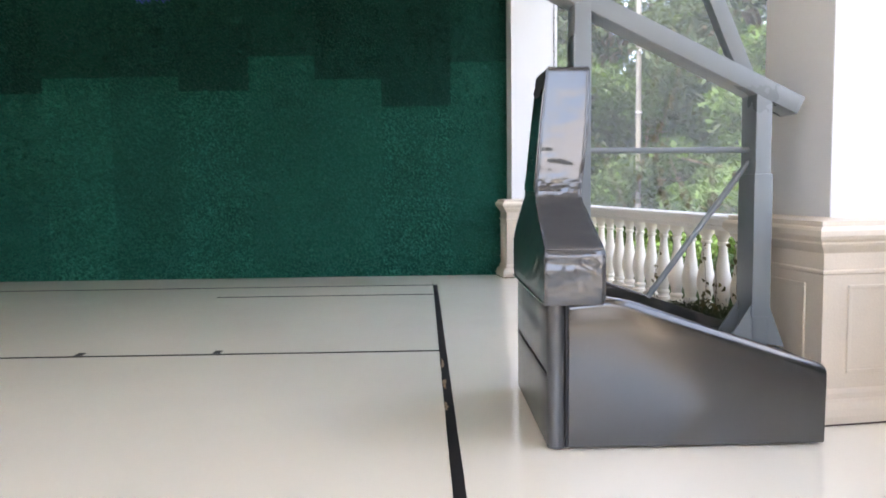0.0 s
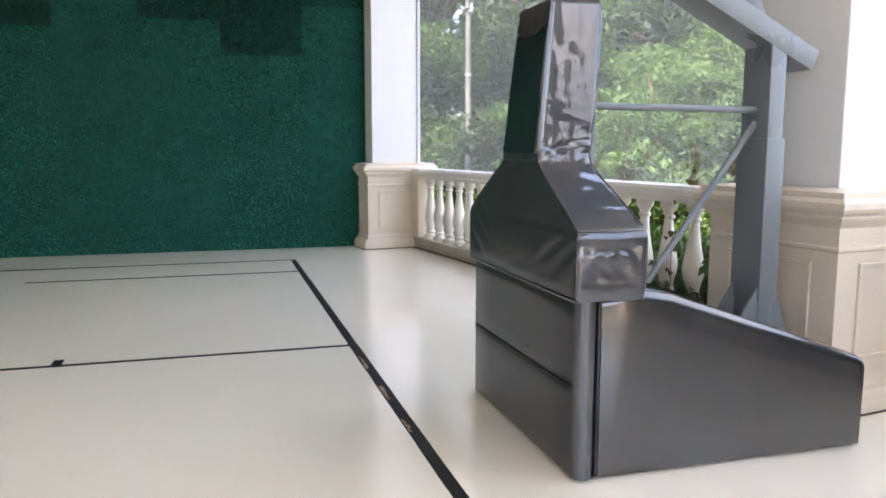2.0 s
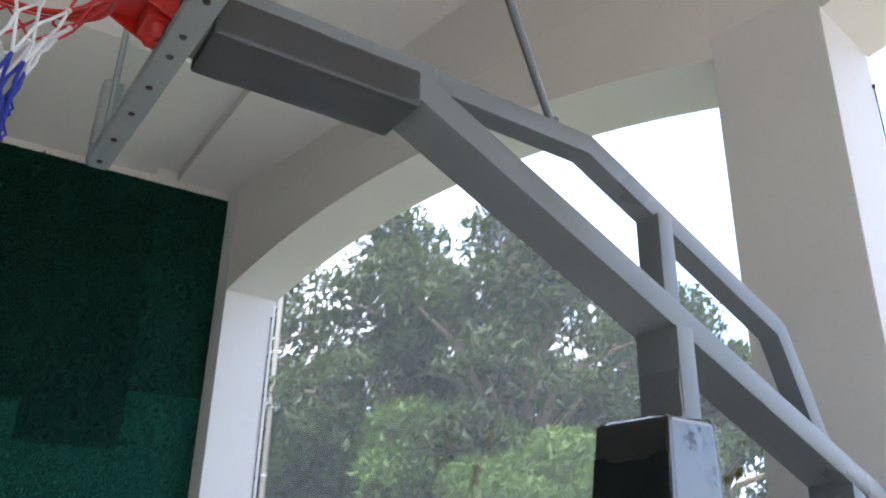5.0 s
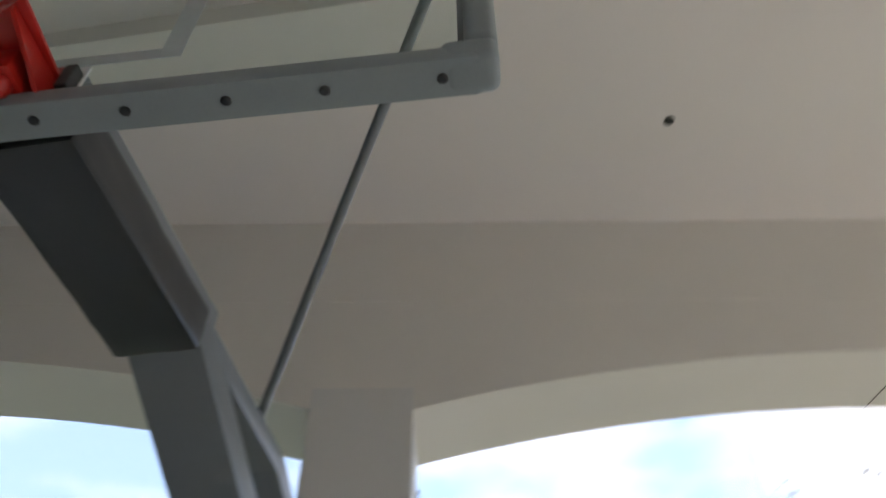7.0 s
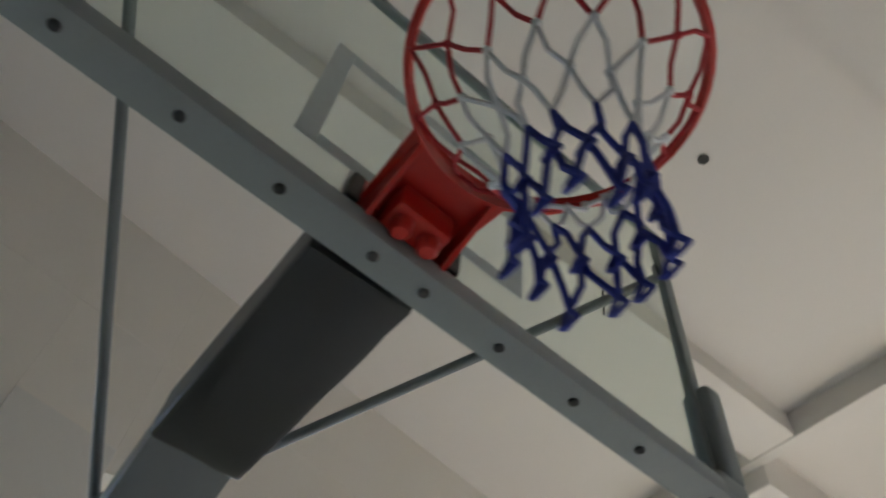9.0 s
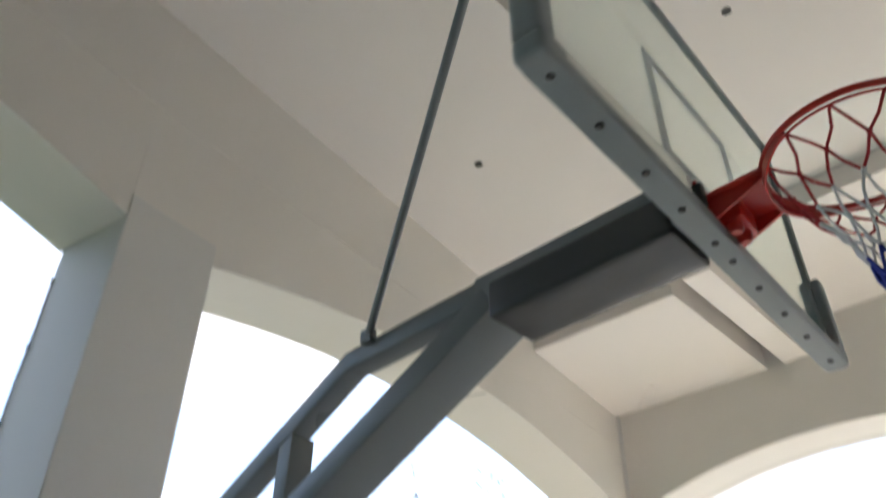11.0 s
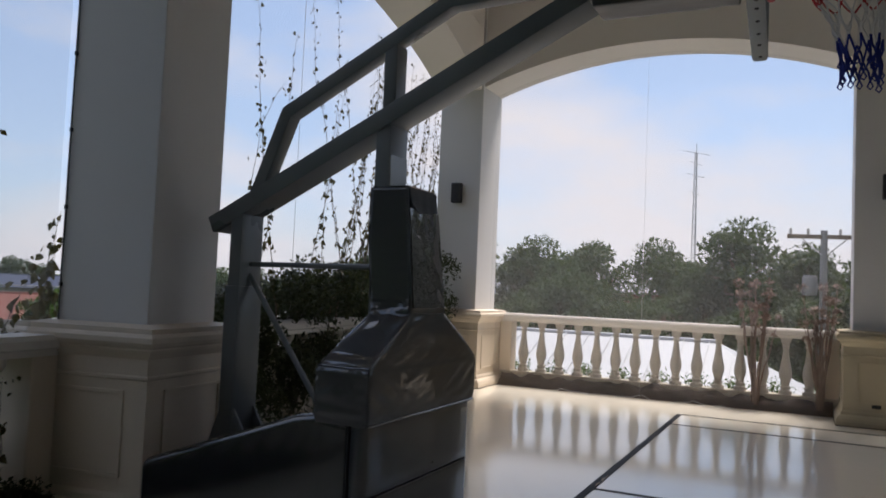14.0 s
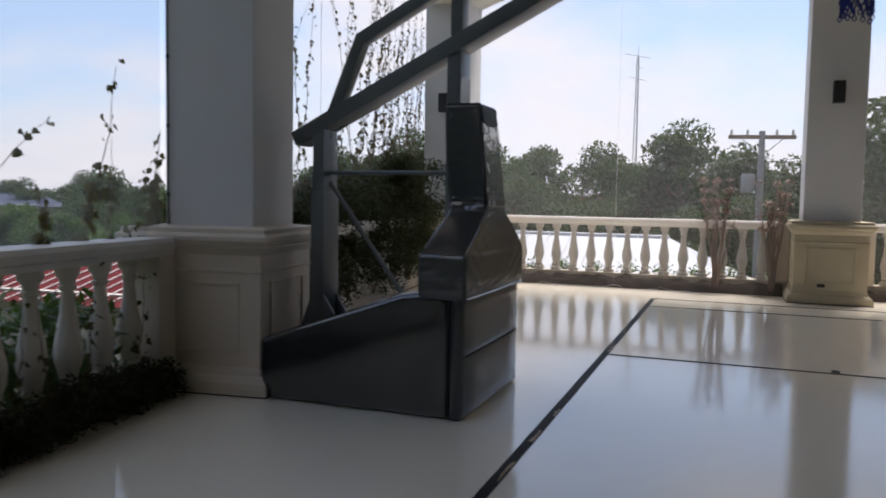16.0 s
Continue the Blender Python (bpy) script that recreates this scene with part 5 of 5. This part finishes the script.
def netting(a, b, at, axis, m, label, foot=1.0, spring=SPRING, apex=APEX, net=None):
    curve = arch_curve(a, b, spring, apex, 14)
    poly = [(a, foot)] + curve + [(b, foot)]
    bm = bmesh.new()
    bm.faces.new([bm.verts.new((at, p, q) if axis == "x" else (p, at, q)) for p, q in poly])
    ob = tagged(part("bird_netting", bm, net or M_NETTING, at=m), label, "netting")
    ob.visible_shadow = False


netting(C2[1], C1[0], X1 + 0.012, "x", COL, "fine pale netting stretched across the arch", 1.0, EAST_SPRING, EAST_APEX)
netting(C3Y, C2[0], X1 + 0.012, "x", COL, "fine pale netting stretched across the arch", 1.0, EAST_SPRING, EAST_APEX, M_NETTING_OPEN)
netting(C4X[1] + 0.002, C3X - 0.002, -7.36, "y", Matrix(), "fine pale netting hung inside the front arch down to the floor", 0.02, net=M_NETTING_OPEN)
netting(bays[0][0] + 0.002, bays[0][1] - 0.002, -7.36, "y", Matrix(), "fine pale netting hung inside the front arch down to the floor", 0.02, net=M_NETTING_OPEN)
tagged(part("net_seam", tube([(X1 + 0.02, -2.75, 1.06), (X1 + 0.02, -2.75, 4.9)], 0.0022, 5), M_ROPE, at=COL), "thin seam cord in the netting", "cord")
tagged(part("net_seam", tube([(0.25, -7.352, 0.0), (0.25, -7.352, 5.0)], 0.0014, 5), M_ROPE), "thin seam cord in the front netting", "cord")


hem_rng = np.random.default_rng(12)
for x0, length in ((0.95, 0.55), (0.1, 0.8), (-0.9, 0.7)):
    pts = [(x0 + length * k / 10, -7.33 + 0.05 * math.sin(k * 0.9 + x0) * hem_rng.random(), 0.006 + 0.05 * max(0.0, math.sin(k * 0.7 + x0 * 3)) * hem_rng.random()) for k in range(11)]
    pts[0], pts[10] = (pts[0][0], pts[0][1], 0.004), (pts[10][0], pts[10][1], 0.004)
    tagged(part("net_hem", tube(pts, 0.004, 5), M_ROPE), "loose white hem cord of the netting on the floor", "cord")


def vine(seed, h, label, big=1.0, slope=None):
    """A climbing stem with heart shaped leaves that thin out upwards."""
    rng = np.random.default_rng(seed)
    t = thing("climbing_vine", Matrix(), label, "vine", "vines on the netting")
    pts, p = [], Vector((0, 0, 0))
    lean = rng.normal() * 0.09 if slope is None else slope
    n = max(12, int(h / 0.085))
    turn = rng.normal() * 0.35
    for i in range(n + 1):
        pts.append(p.copy())
        turn = 0.86 * turn + rng.normal() * 0.15
        p += Vector((rng.normal() * 0.006, (lean + 0.6 * math.sin(turn)) * h / n, h / n * (0.6 + 0.4 * math.cos(turn))))
    bm = tube(pts, [0.005 * (1 - 0.7 * i / n) for i in range(n + 1)], 4)
    part("stem", bm, M_BARK, t)
    vs, fs = [], []
    for i, q in enumerate(pts):
        f = i / n
        for _ in range(rng.integers(1, 4) if rng.random() > 0.25 * f else 0):
            s = big * (0.022 + 0.030 * rng.random()) * (1.15 - 0.6 * f)
            c = q + Vector((rng.normal() * 0.015, rng.normal() * 0.035, rng.normal() * 0.04))
            a = Vector((rng.normal() * 0.5, rng.normal() * 0.6, -1)).normalized()
            b = a.cross(Vector((1, rng.normal() * 0.4, 0))).normalized()
            k = len(vs)
            vs += [tuple(c - a * s * 0.75), tuple(c - a * s * 0.55 + b * s * 0.6), tuple(c + b * s * 0.72 + Vector((0.3 * s, 0, 0))), tuple(c + a * s), tuple(c - b * s * 0.72 + Vector((0.3 * s, 0, 0))), tuple(c - a * s * 0.55 - b * s * 0.6)]
            fs += [(k, k + 1, k + 2, k + 3), (k, k + 3, k + 4, k + 5)]
    me = bpy.data.meshes.new("leaves")
    me.from_pydata(vs, [], fs)
    me.materials.append(M_LEAF_C)
    part("leaves", me, None, t)
    return t


VX = X1 + 0.03
vines = [vine(300 + i, h, "thin climbing vine with small dark leaves on the netting", 1.0, lean) for i, (h, lean) in enumerate(((3.1, -0.30), (2.9, -0.20), (2.4, -0.40), (3.0, -0.12), (1.2, 0.45), (3.0, -0.32)))]
rng = np.random.default_rng(5)
spots = [(-3.6, 1.0, 0), (-2.85, 0.95, 1), (-1.6, 1.0, 2), (-3.3, 1.0, 3), (-0.75, 0.95, 4), (-2.5, 1.0, 5), (-1.1, 1.0, 4), (-2.05, 0.95, 5), (-3.75, 1.0, 1)] + [(-3.9 - 0.085 * i, 1.0 + 0.7 * rng.random(), int(rng.integers(0, 6))) for i in range(36)]
for i, (y, z, k) in enumerate(spots):
    m = COL @ Matrix.Translation((VX + 0.01 * (i % 5), y, z)) @ Matrix.Rotation(radians(180 if i % 7 == 5 else 0), 4, "Z")
    if i < 6:
        vines[i].matrix_basis = m
    else:
        copy_thing(vines[k], m)
# single strands in the bay beside the turf
for i, (y, z, h, slope, big) in enumerate([(3.13, 0.98, 0.95, 0.36, 1.15), (3.44, 1.82, 1.10, -0.88, 1.1), (2.58, 0.98, 1.05, 0.68, 1.1), (2.30, 0.98, 0.6, -0.1, 1.1), (4.05, 0.98, 1.8, -0.30, 1.0), (4.20, 0.98, 1.0, 1.2, 1.0), (2.36, 0.98, 0.82, -1.22, 1.2), (1.07, 0.98, 1.2, -0.16, 1.35), (0.84, 0.98, 0.75, -0.22, 1.2), (0.30, 0.98, 0.85, 0.0, 1.3), (0.36, 0.98, 0.6, -0.15, 1.3), (0.66, 0.98, 0.5, -0.55, 1.2), (1.45, 0.98, 0.35, 0.1, 1.2)]):
    strand = vine(340 + i, h, "slender climbing vine with heart shaped leaves on the netting", big, slope)
    strand.matrix_basis = COL @ Matrix.Translation((VX + 0.008 * (i % 4), y, z))
# a few strands climb from the plants in front of the balusters
for i, (y, h, slope) in enumerate([(1.37, 0.72, -0.10), (1.68, 0.62, 0.05), (0.86, 0.70, -0.05), (1.95, 0.66, -0.08), (2.92, 0.55, 0.1)]):
    strand = vine(360 + i, h, "slender climbing vine with heart shaped leaves among the balusters", 0.9, slope)
    strand.matrix_basis = COL @ Matrix.Translation((BX - 0.165, y, 0.16))
# lacing of the netting down the column's outer corners
for y in (C2[1] + 0.010, C2[0] - 0.010, C1[0] - 0.010):
    cord = tagged(part("lacing_cord", tube([(X1 - 0.054, y + 0.004 * math.sin(k * 2.1), 1.09 + 0.35 * k) for k in range(10)], 0.005, 5), M_DARK, at=COL), "dark lacing cord of the netting along the column", "cord")
    for k in range(7):
        part("hook", box((X1 - 0.062, y - 0.009, 1.35 + 0.48 * k), (X1 - 0.046, y + 0.009, 1.375 + 0.48 * k), 0.002), M_DARK, cord)
